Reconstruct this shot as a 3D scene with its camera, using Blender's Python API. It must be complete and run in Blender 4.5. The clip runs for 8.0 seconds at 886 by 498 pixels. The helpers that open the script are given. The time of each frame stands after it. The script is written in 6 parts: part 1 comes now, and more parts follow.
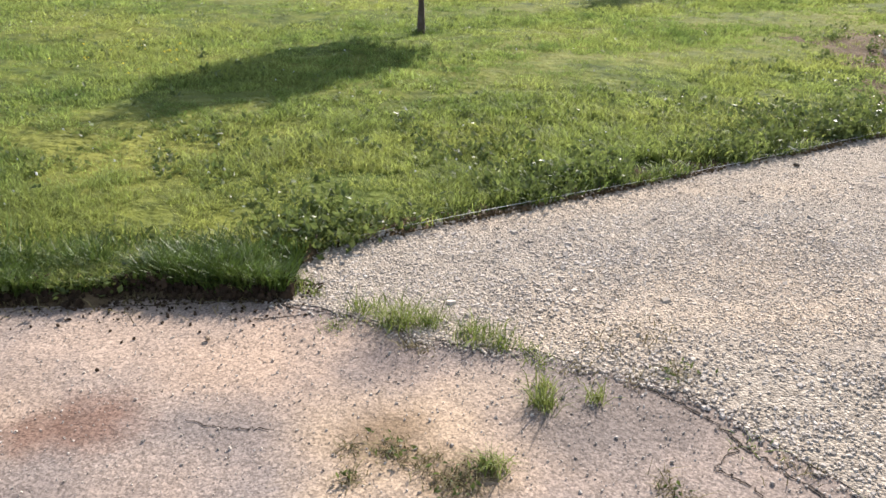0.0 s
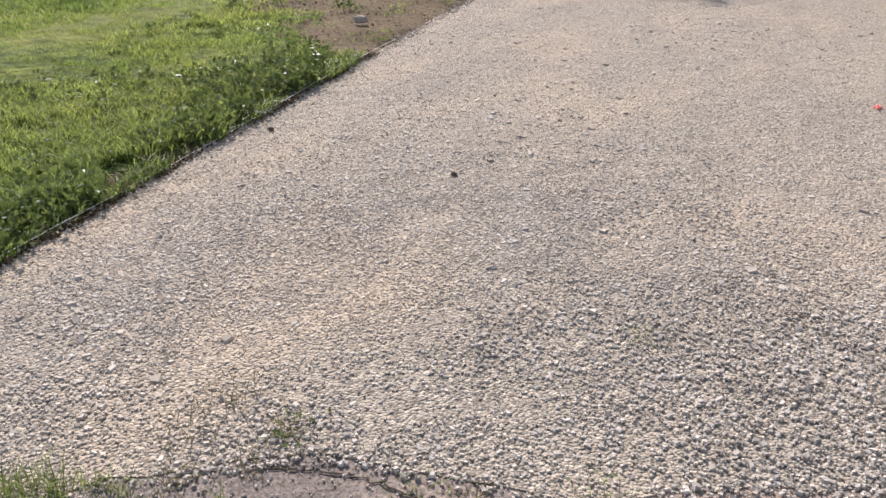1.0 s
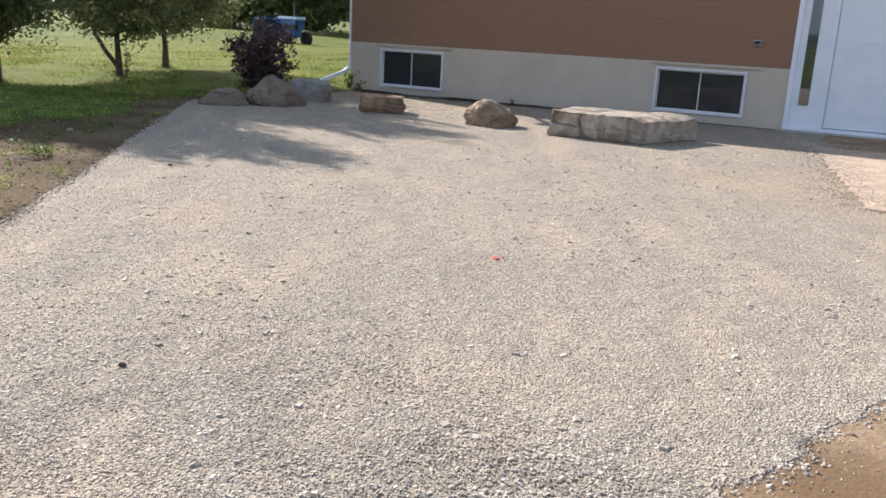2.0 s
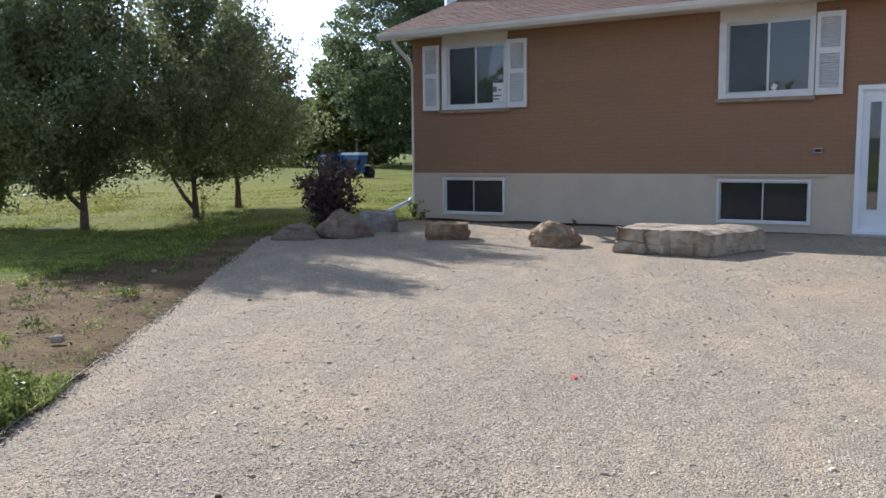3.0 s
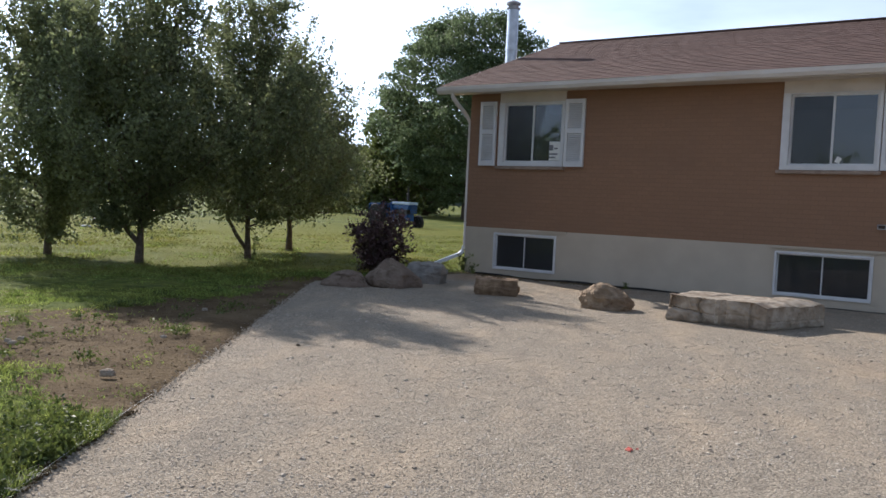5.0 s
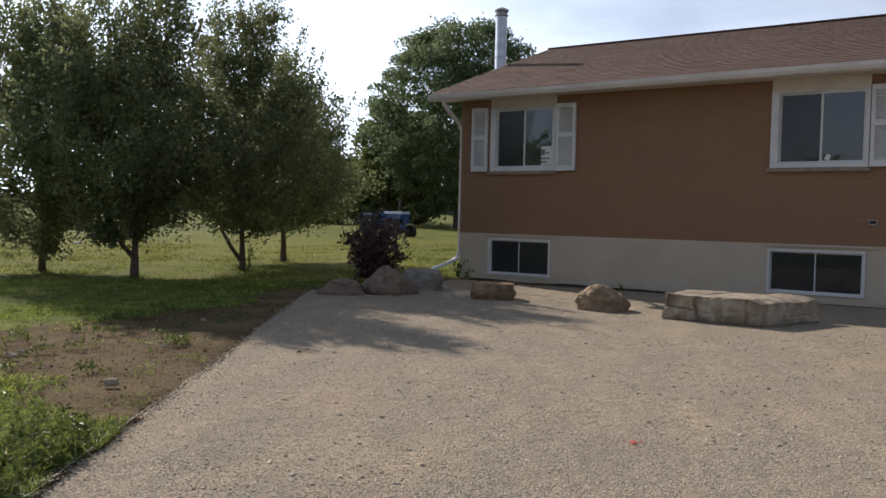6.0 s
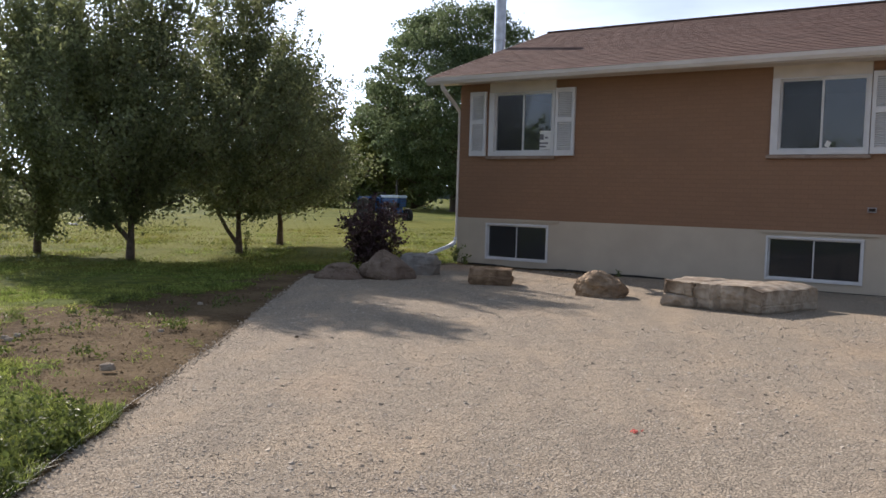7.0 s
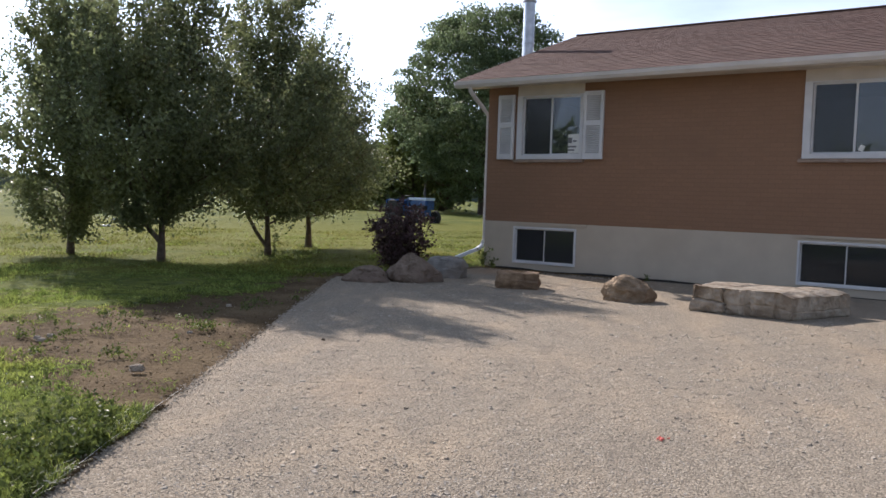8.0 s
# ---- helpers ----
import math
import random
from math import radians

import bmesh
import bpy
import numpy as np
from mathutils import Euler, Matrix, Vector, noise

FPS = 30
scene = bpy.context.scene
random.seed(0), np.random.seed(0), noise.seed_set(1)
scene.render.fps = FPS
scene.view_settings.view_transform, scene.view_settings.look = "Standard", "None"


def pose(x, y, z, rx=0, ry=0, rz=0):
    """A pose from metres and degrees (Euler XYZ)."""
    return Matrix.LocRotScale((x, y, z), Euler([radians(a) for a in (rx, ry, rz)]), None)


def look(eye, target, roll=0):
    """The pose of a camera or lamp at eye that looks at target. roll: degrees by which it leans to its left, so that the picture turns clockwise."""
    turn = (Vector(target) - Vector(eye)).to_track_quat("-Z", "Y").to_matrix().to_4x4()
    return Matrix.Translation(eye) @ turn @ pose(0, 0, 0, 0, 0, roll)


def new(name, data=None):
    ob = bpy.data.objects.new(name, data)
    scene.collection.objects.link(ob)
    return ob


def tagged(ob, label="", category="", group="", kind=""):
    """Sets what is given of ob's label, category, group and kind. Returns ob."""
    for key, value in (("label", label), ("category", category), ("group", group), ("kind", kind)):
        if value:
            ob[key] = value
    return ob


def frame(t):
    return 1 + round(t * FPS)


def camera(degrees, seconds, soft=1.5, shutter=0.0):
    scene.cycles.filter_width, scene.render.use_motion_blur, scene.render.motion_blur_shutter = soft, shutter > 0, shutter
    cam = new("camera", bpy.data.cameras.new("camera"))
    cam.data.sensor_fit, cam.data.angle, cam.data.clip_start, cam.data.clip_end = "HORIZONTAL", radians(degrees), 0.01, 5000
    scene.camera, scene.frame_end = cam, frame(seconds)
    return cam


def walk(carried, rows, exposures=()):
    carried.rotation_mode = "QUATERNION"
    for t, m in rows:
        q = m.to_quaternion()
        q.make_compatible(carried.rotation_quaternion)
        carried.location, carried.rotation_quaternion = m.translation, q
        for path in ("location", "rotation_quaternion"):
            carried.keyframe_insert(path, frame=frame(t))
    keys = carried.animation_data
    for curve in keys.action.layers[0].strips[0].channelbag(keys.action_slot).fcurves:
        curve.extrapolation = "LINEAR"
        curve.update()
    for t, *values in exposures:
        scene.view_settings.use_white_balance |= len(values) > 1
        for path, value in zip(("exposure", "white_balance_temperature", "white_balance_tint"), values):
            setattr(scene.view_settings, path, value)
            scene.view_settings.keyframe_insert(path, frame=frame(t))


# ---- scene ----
cam = camera(55.2, 8.0, soft=1.6)
PATH = [
    (0, (9.785, -13.46, 1.179), (7.942, -13.569, 0.412), 1.3),
    (0.1, (9.72, -13.513, 1.199), (7.876, -13.592, 0.429), 0.9),
    (0.2, (9.664, -13.522, 1.201), (7.824, -13.47, 0.419), 1.6),
    (0.3, (9.588, -13.548, 1.209), (7.748, -13.43, 0.434), 1.6),
    (0.4, (9.528, -13.553, 1.193), (7.687, -13.34, 0.439), 1.1),
    (0.5, (9.481, -13.567, 1.173), (7.665, -13.213, 0.414), 1.6),
    (0.6, (9.4, -13.576, 1.18), (7.626, -13.168, 0.351), -0.2),
    (0.7, (9.349, -13.588, 1.178), (7.619, -13.07, 0.317), -1.8),
    (0.8, (9.283, -13.561, 1.191), (7.612, -12.913, 0.303), -2.7),
    (0.9, (9.23, -13.567, 1.182), (7.645, -12.728, 0.295), -1.8),
    (1, (9.199, -13.564, 1.186), (7.742, -12.5, 0.324), -0.4),
    (1.1, (9.131, -13.558, 1.173), (7.807, -12.276, 0.397), -0.4),
    (1.2, (9.074, -13.57, 1.175), (7.947, -12.076, 0.469), -0.1),
    (1.3, (8.998, -13.587, 1.182), (8.007, -11.994, 0.49), 1.1),
    (1.5, (8.992, -13.643, 1.227), (8.077, -11.971, 0.621), 0.8),
    (1.7, (8.989, -13.683, 1.247), (8.131, -11.973, 0.668), 3.0),
    (2.8, (9.003, -13.818, 1.287), (8.05, -12.078, 1.03), -0.2),
    (3, (8.983, -13.839, 1.279), (7.956, -12.137, 1.053), -0.6),
    (3.5, (8.933, -13.852, 1.281), (7.762, -12.248, 1.047), -0.4),
    (4, (8.889, -13.839, 1.291), (7.707, -12.244, 1.045), 1.6),
    (4.5, (8.878, -13.846, 1.31), (7.748, -12.207, 1.111), 3.5),
    (5, (8.873, -13.826, 1.296), (7.752, -12.173, 1.191), 2.6),
    (5.2, (8.843, -13.802, 1.27), (7.735, -12.139, 1.18), 2.0),
    (6.3, (8.867, -13.918, 1.242), (7.769, -12.248, 1.163), 0.8),
    (6.5, (8.838, -13.881, 1.243), (7.786, -12.181, 1.162), 0.7),
    (7, (8.809, -13.867, 1.254), (7.712, -12.199, 1.134), 1.6),
    (7.5, (8.818, -13.867, 1.253), (7.694, -12.229, 1.028), 2.6),
    (8, (8.82, -13.86, 1.267), (7.668, -12.229, 1.151), 1.8),
]
walk(cam, [(t, look(eye, target, roll)) for t, eye, target, roll in PATH],
     exposures=[(0, 1.1, 5850, 16), (0.5, 1.07, 5800, 16), (1.0, 0.82, 5750, 18), (1.5, 0.98, 5700, 14), (2.8, 1.08, 5650, 13), (3.0, 0.78, 5520, 13), (3.5, 0.76, 5520, 13), (4.5, 0.62, 5620, 13),
                (5.2, 0.30, 5780, 14), (6.5, 0.02, 6300, 15), (7.0, 0.36, 6050, 17), (8.0, 0.46, 5850, 17)])

# ---- world, sun ----
SUN_TO = Vector((-0.800, 0.304, 0.530)).normalized()      # towards the sun
world = bpy.data.worlds.new("sky")
scene.world = world
world.use_nodes = True
wn = world.node_tree
wn.nodes.clear()
sky = wn.nodes.new("ShaderNodeTexSky")
sky.sky_type = "NISHITA"
sky.sun_disc = False
sky.sun_elevation = math.asin(SUN_TO.z)
sky.sun_rotation = math.atan2(SUN_TO.x, SUN_TO.y)
sky.air_density, sky.dust_density, sky.ozone_density = 1.0, 0.5, 1.2
w_coord = wn.nodes.new("ShaderNodeTexCoord")
w_map = wn.nodes.new("ShaderNodeMapping")
w_map.inputs["Scale"].default_value = (1.0, 1.0, 3.5)
w_noise = wn.nodes.new("ShaderNodeTexNoise")
w_noise.inputs["Scale"].default_value = 2.2
w_noise.inputs["Detail"].default_value = 6
w_ramp = wn.nodes.new("ShaderNodeValToRGB")
w_ramp.color_ramp.elements[0].position, w_ramp.color_ramp.elements[1].position = 0.33, 0.70
w_ramp.color_ramp.elements[0].color = (0.3, 0.3, 0.3, 1)
w_ramp.color_ramp.elements[1].color = (0.75, 0.75, 0.75, 1)
w_mix = wn.nodes.new("ShaderNodeMixRGB")
w_dot = wn.nodes.new("ShaderNodeVectorMath")                    # thin cloud, brighter towards the sun
w_dot.operation = "DOT_PRODUCT"
w_dot.inputs[1].default_value = SUN_TO
w_near = wn.nodes.new("ShaderNodeMapRange")
w_near.inputs["From Min"].default_value, w_near.inputs["From Max"].default_value = 0.15, 1.0
w_pow = wn.nodes.new("ShaderNodeMath")
w_pow.operation = "POWER"
w_pow.inputs[1].default_value = 2.0
w_glow = wn.nodes.new("ShaderNodeMath")
w_glow.operation = "MULTIPLY_ADD"
w_glow.inputs[1].default_value, w_glow.inputs[2].default_value = 170.0, 9.0
w_cloud = wn.nodes.new("ShaderNodeVectorMath")
w_cloud.operation = "SCALE"
w_cloud.inputs[0].default_value = (0.86, 0.96, 1.10)
w_bg = wn.nodes.new("ShaderNodeBackground")
w_bg.inputs["Strength"].default_value = 0.05
w_out = wn.nodes.new("ShaderNodeOutputWorld")
wn.links.new(w_coord.outputs["Generated"], w_map.inputs["Vector"])
wn.links.new(w_map.outputs[0], w_noise.inputs["Vector"])
wn.links.new(w_noise.outputs[0], w_ramp.inputs[0])
wn.links.new(w_ramp.outputs[0], w_mix.inputs[0])
wn.links.new(sky.outputs[0], w_mix.inputs[1])
wn.links.new(w_coord.outputs["Generated"], w_dot.inputs[0])
wn.links.new(w_dot.outputs["Value"], w_near.inputs["Value"])
wn.links.new(w_near.outputs[0], w_pow.inputs[0])
w_sep = wn.nodes.new("ShaderNodeSeparateXYZ")                   # and brightest in the haze over the horizon
w_low = wn.nodes.new("ShaderNodeMath")
w_low.operation = "SUBTRACT"
w_low.inputs[0].default_value = 1.0
w_haze = wn.nodes.new("ShaderNodeMath")
w_haze.operation = "POWER"
w_haze.inputs[1].default_value = 4.0
w_both = wn.nodes.new("ShaderNodeMath")
w_both.operation = "MULTIPLY"
wn.links.new(w_coord.outputs["Generated"], w_sep.inputs[0])
wn.links.new(w_sep.outputs["Z"], w_low.inputs[1])
wn.links.new(w_low.outputs[0], w_haze.inputs[0])
wn.links.new(w_pow.outputs[0], w_both.inputs[0])
wn.links.new(w_haze.outputs[0], w_both.inputs[1])
wn.links.new(w_both.outputs[0], w_glow.inputs[0])
wn.links.new(w_glow.outputs[0], w_cloud.inputs["Scale"])
wn.links.new(w_cloud.outputs[0], w_mix.inputs[2])
wn.links.new(w_mix.outputs[0], w_bg.inputs[0])
wn.links.new(w_bg.outputs[0], w_out.inputs[0])

sun_data = bpy.data.lights.new("sun", "SUN")
sun_data.energy, sun_data.angle, sun_data.color = 5.0, radians(0.6), (1.0, 0.875, 0.72)
sun = new("sun", sun_data)
sun.matrix_world = look(SUN_TO * 60, (0, 0, 0))


# ---- materials ----
def surface(name, a, b, scale=8.0, c=None, cscale=0.8, cut=(0.4, 0.65), rough=0.85, bump=0.3, bscale=None, bdist=0.01,
            island=0.0, rnd=0.0, metal=0.0, spec=0.3, cells=0.0, cellvar=(0.45, 1.4), translucent=0.0, detail=6, d=None, dscale=1.0, dcut=(0.55, 0.68), streak=None, dstreak=None, spots=(), lump=None):
    """A node material: two colours by fine noise, a third by broad noise, relief, and a shade that varies from piece to piece."""
    m = bpy.data.materials.new(name)
    m.use_nodes = True
    nt = m.node_tree
    p, out = nt.nodes["Principled BSDF"], nt.nodes["Material Output"]
    link = nt.links.new
    co = nt.nodes.new("ShaderNodeTexCoord").outputs["Object"]
    n1 = nt.nodes.new("ShaderNodeTexNoise")
    n1.inputs["Scale"].default_value, n1.inputs["Detail"].default_value = scale, detail
    link(co, n1.inputs["Vector"])
    r1 = nt.nodes.new("ShaderNodeValToRGB")
    r1.color_ramp.elements[0].position, r1.color_ramp.elements[1].position = 0.32, 0.68
    r1.color_ramp.elements[0].color, r1.color_ramp.elements[1].color = (*a, 1), (*b, 1)
    link(n1.outputs[0], r1.inputs[0])
    colour = r1.outputs[0]
    if c:
        n2 = nt.nodes.new("ShaderNodeTexNoise")
        n2.inputs["Scale"].default_value, n2.inputs["Detail"].default_value = cscale, 5
        if streak:                                       # drawn out along one direction of the plan
            m2 = nt.nodes.new("ShaderNodeMapping")
            m2.vector_type = "TEXTURE"
            m2.inputs["Rotation"].default_value = (0, 0, streak[0])
            m2.inputs["Scale"].default_value = (streak[1], 1, 1)
            link(co, m2.inputs["Vector"])
            link(m2.outputs[0], n2.inputs["Vector"])
        else:
            link(co, n2.inputs["Vector"])
        r2 = nt.nodes.new("ShaderNodeValToRGB")
        r2.color_ramp.elements[0].position, r2.color_ramp.elements[1].position = cut
        r2.color_ramp.elements[0].color, r2.color_ramp.elements[1].color = (0, 0, 0, 1), (1, 1, 1, 1)
        link(n2.outputs[0], r2.inputs[0])
        mx = nt.nodes.new("ShaderNodeMixRGB")
        mx.inputs[2].default_value = (*c, 1)
        link(r2.outputs[0], mx.inputs[0])
        link(colour, mx.inputs[1])
        colour = mx.outputs[0]
    if d:
        n4 = nt.nodes.new("ShaderNodeTexNoise")
        n4.inputs["Scale"].default_value, n4.inputs["Detail"].default_value = dscale, 4
        mp = nt.nodes.new("ShaderNodeMapping")
        mp.inputs["Location"].default_value = (3.7, 9.1, 1.3)
        if dstreak:
            mp.vector_type = "TEXTURE"
            mp.inputs["Rotation"].default_value = (0, 0, dstreak[0])
            mp.inputs["Scale"].default_value = (dstreak[1], 1, 1)
        link(co, mp.inputs["Vector"])
        link(mp.outputs[0], n4.inputs["Vector"])
        r4 = nt.nodes.new("ShaderNodeValToRGB")
        r4.color_ramp.elements[0].position, r4.color_ramp.elements[1].position = dcut
        r4.color_ramp.elements[0].color, r4.color_ramp.elements[1].color = (0, 0, 0, 1), (1, 1, 1, 1)
        link(n4.outputs[0], r4.inputs[0])
        mx = nt.nodes.new("ShaderNodeMixRGB")
        mx.inputs[2].default_value = (*d, 1)
        link(r4.outputs[0], mx.inputs[0])
        link(colour, mx.inputs[1])
        colour = mx.outputs[0]
    for sx, sy, sr, tone, amount in spots:               # stains with a place of their own
        dist = nt.nodes.new("ShaderNodeVectorMath")
        dist.operation = "DISTANCE"
        dist.inputs[1].default_value = (sx, sy, 0)
        link(co, dist.inputs[0])
        n5 = nt.nodes.new("ShaderNodeTexNoise")
        n5.inputs["Scale"].default_value, n5.inputs["Detail"].default_value = 1.6 / sr, 7
        n5.inputs["Roughness"].default_value = 0.65
        link(co, n5.inputs["Vector"])
        wob = nt.nodes.new("ShaderNodeMath")
        wob.operation = "MULTIPLY_ADD"
        wob.inputs[1].default_value = -1.5 * sr
        link(n5.outputs[0], wob.inputs[0])
        link(dist.outputs["Value"], wob.inputs[2])
        mr = nt.nodes.new("ShaderNodeMapRange")
        mr.inputs["From Min"].default_value, mr.inputs["From Max"].default_value = 0.35 * sr, -0.45 * sr
        mr.inputs["To Max"].default_value = amount
        link(wob.outputs[0], mr.inputs["Value"])
        mx = nt.nodes.new("ShaderNodeMixRGB")
        mx.inputs[2].default_value = (*tone, 1)
        link(mr.outputs[0], mx.inputs[0])
        link(colour, mx.inputs[1])
        colour = mx.outputs[0]
    height = n1.outputs[0]
    if bscale:
        n3 = nt.nodes.new("ShaderNodeTexNoise")
        n3.inputs["Scale"].default_value, n3.inputs["Detail"].default_value = bscale, 4
        link(co, n3.inputs["Vector"])
        height = n3.outputs[0]
    if cells:
        v = nt.nodes.new("ShaderNodeTexVoronoi")
        v.inputs["Scale"].default_value = cells
        link(co, v.inputs["Vector"])
        hs = nt.nodes.new("ShaderNodeHueSaturation")
        sep = nt.nodes.new("ShaderNodeSeparateColor")
        link(v.outputs["Color"], sep.inputs[0])
        mr = nt.nodes.new("ShaderNodeMapRange")
        mr.inputs["To Min"].default_value, mr.inputs["To Max"].default_value = cellvar
        link(sep.outputs[0], mr.inputs["Value"])
        link(mr.outputs[0], hs.inputs["Value"])
        link(colour, hs.inputs["Color"])
        colour = hs.outputs[0]
        inv = nt.nodes.new("ShaderNodeMath")
        inv.operation = "SUBTRACT"
        inv.inputs[0].default_value = 1.0
        link(v.outputs["Distance"], inv.inputs[1])
        height = height if bscale else inv.outputs[0]
    for amount, source in ((island, "geo"), (rnd, "obj")):
        if amount:
            n = nt.nodes.new("ShaderNodeNewGeometry" if source == "geo" else "ShaderNodeObjectInfo")
            mr = nt.nodes.new("ShaderNodeMapRange")
            mr.inputs["To Min"].default_value, mr.inputs["To Max"].default_value = 1 - amount, 1 + amount
            link(n.outputs["Random Per Island" if source == "geo" else "Random"], mr.inputs["Value"])
            hs = nt.nodes.new("ShaderNodeHueSaturation")
            link(mr.outputs[0], hs.inputs["Value"])
            link(colour, hs.inputs["Color"])
            colour = hs.outputs[0]
    link(colour, p.inputs["Base Color"])
    p.inputs["Roughness"].default_value, p.inputs["Metallic"].default_value = rough, metal
    p.inputs["Specular IOR Level"].default_value = spec
    if bump:
        b_ = nt.nodes.new("ShaderNodeBump")
        b_.inputs["Strength"].default_value, b_.inputs["Distance"].default_value = bump, bdist
        link(height, b_.inputs["Height"])
        if lump:                                         # broader unevenness under the fine relief
            n6 = nt.nodes.new("ShaderNodeTexNoise")
            n6.inputs["Scale"].default_value, n6.inputs["Detail"].default_value = lump[0], 3
            link(co, n6.inputs["Vector"])
            b2_ = nt.nodes.new("ShaderNodeBump")
            b2_.inputs["Strength"].default_value, b2_.inputs["Distance"].default_value = 0.8, lump[1]
            link(n6.outputs[0], b2_.inputs["Height"])
            link(b2_.outputs[0], b_.inputs["Normal"])
        link(b_.outputs[0], p.inputs["Normal"])
    if translucent:
        tr = nt.nodes.new("ShaderNodeBsdfTranslucent")
        link(colour, tr.inputs["Color"])
        ms = nt.nodes.new("ShaderNodeMixShader")
        ms.inputs[0].default_value = translucent
        link(p.outputs[0], ms.inputs[1])
        link(tr.outputs[0], ms.inputs[2])
        link(ms.outputs[0], out.inputs["Surface"])
    return m


def glass(name, ior, dust=0.0, tint=(0.9, 0.95, 1.0)):
    """Window glass: see-through, a little dusty, with a sheen that grows towards grazing."""
    m = bpy.data.materials.new(name)
    m.use_nodes = True
    nt = m.node_tree
    nt.nodes.clear()
    out = nt.nodes.new("ShaderNodeOutputMaterial")
    tr, gl = nt.nodes.new("ShaderNodeBsdfTransparent"), nt.nodes.new("ShaderNodeBsdfGlossy")
    tr.inputs["Color"].default_value = (*[v * 0.75 for v in tint], 1)
    gl.inputs["Roughness"].default_value = 0.02
    fr = nt.nodes.new("ShaderNodeFresnel")
    fr.inputs["IOR"].default_value = ior
    ms = nt.nodes.new("ShaderNodeMixShader")
    nt.links.new(fr.outputs[0], ms.inputs[0])
    nt.links.new(tr.outputs[0], ms.inputs[1])
    nt.links.new(gl.outputs[0], ms.inputs[2])
    df, md = nt.nodes.new("ShaderNodeBsdfDiffuse"), nt.nodes.new("ShaderNodeMixShader")
    df.inputs["Color"].default_value = (0.5, 0.5, 0.5, 1)
    md.inputs[0].default_value = dust
    nt.links.new(ms.outputs[0], md.inputs[1])
    nt.links.new(df.outputs[0], md.inputs[2])
    nt.links.new(md.outputs[0], out.inputs["Surface"])
    return m


M_SOIL = surface("soil", (0.060, 0.041, 0.021), (0.126, 0.090, 0.048), 14, (0.155, 0.114, 0.064), 1.4, spec=0.08, rough=0.95, bump=1.0, bscale=30, bdist=0.03, detail=9)
# brown dust on the drive: along the wall, by the rocks, towards the entry
DUST = ((0.7, -0.8, 0.9, (0.360, 0.255, 0.165), 0.7), (3.2, -0.9, 0.9, (0.430, 0.322, 0.218), 0.5), (6.0, -1.4, 0.9, (0.440, 0.338, 0.235), 0.5), (10.0, -5.5, 2.2, (0.395, 0.291, 0.192), 0.55), (5.2, -9.6, 0.5, (0.385, 0.302, 0.218), 0.25), (6.9, -11.2, 0.5, (0.374, 0.302, 0.224), 0.2))
M_GRAVEL = surface("gravel_bed", (0.215, 0.182, 0.138), (0.445, 0.390, 0.306), 60, (0.418, 0.343, 0.250), 1.9, (0.46, 0.74), spec=0.08, rough=0.95, bump=1.0, bdist=0.006, cells=120, cellvar=(0.64, 1.22), d=(0.298, 0.258, 0.203), dscale=4.2, dcut=(0.50, 0.74), dstreak=(2.15, 2.4), streak=(2.0, 2.4), lump=(7.0, 0.03), spots=DUST)
M_STONE = surface("gravel_stone", (0.335, 0.294, 0.238), (0.530, 0.476, 0.403), 6, (0.485, 0.411, 0.315), 1.9, (0.46, 0.74), spec=0.08, rough=0.9, bump=0.2, bscale=90, bdist=0.003, island=0.34, d=(0.41, 0.362, 0.295), dscale=4.2, dcut=(0.50, 0.74), dstreak=(2.15, 2.4), streak=(2.0, 2.4), spots=DUST)
M_ASPHALT = surface("sandy_asphalt", (0.150, 0.128, 0.112), (0.300, 0.258, 0.222), 150, (0.355, 0.272, 0.200), 1.5, (0.36, 0.66), spec=0.08, rough=0.95, bump=0.7, bscale=85, bdist=0.006, cells=170, cellvar=(0.6, 1.28), d=(0.212, 0.175, 0.147), dscale=2.1, dcut=(0.50, 0.66), lump=(9.0, 0.012),
                    spots=((7.82, -14.12, 0.30, (0.400, 0.300, 0.212), 0.75), (7.76, -14.52, 0.26, (0.390, 0.300, 0.220), 0.7), (8.10, -14.66, 0.22, (0.380, 0.285, 0.200), 0.65), (8.12, -14.40, 0.17, (0.175, 0.108, 0.076), 0.85), (8.18, -14.52, 0.10, (0.170, 0.105, 0.074), 0.8),
                           (8.16, -13.64, 0.34, (0.410, 0.312, 0.205), 0.85), (8.10, -13.68, 0.15, (0.190, 0.135, 0.080), 0.85), (8.24, -13.50, 0.12, (0.185, 0.135, 0.080), 0.8), (7.72, -13.70, 0.15, (0.140, 0.118, 0.106), 0.8), (7.66, -13.52, 0.13, (0.140, 0.120, 0.108), 0.75),
                           (8.00, -13.20, 0.24, (0.165, 0.138, 0.115), 0.75), (8.09, -14.08, 0.17, (0.180, 0.155, 0.135), 0.7), (7.86, -13.42, 0.14, (0.360, 0.285, 0.205), 0.6), (7.92, -12.98, 0.18, (0.170, 0.142, 0.118), 0.7)), detail=3)
# soil darker than the open soil; the overhang's shade is part of its colour
M_SHADED_SOIL = surface("shaded_soil", (0.030, 0.021, 0.013), (0.072, 0.050, 0.031), 20, rough=0.95, bump=0.6, bscale=60, bdist=0.01, spec=0.08, island=0.3)
M_PEBBLE = surface("soil_pebble", (0.14, 0.11, 0.078), (0.30, 0.25, 0.19), 8, rough=0.95, bump=0.2, island=0.4)
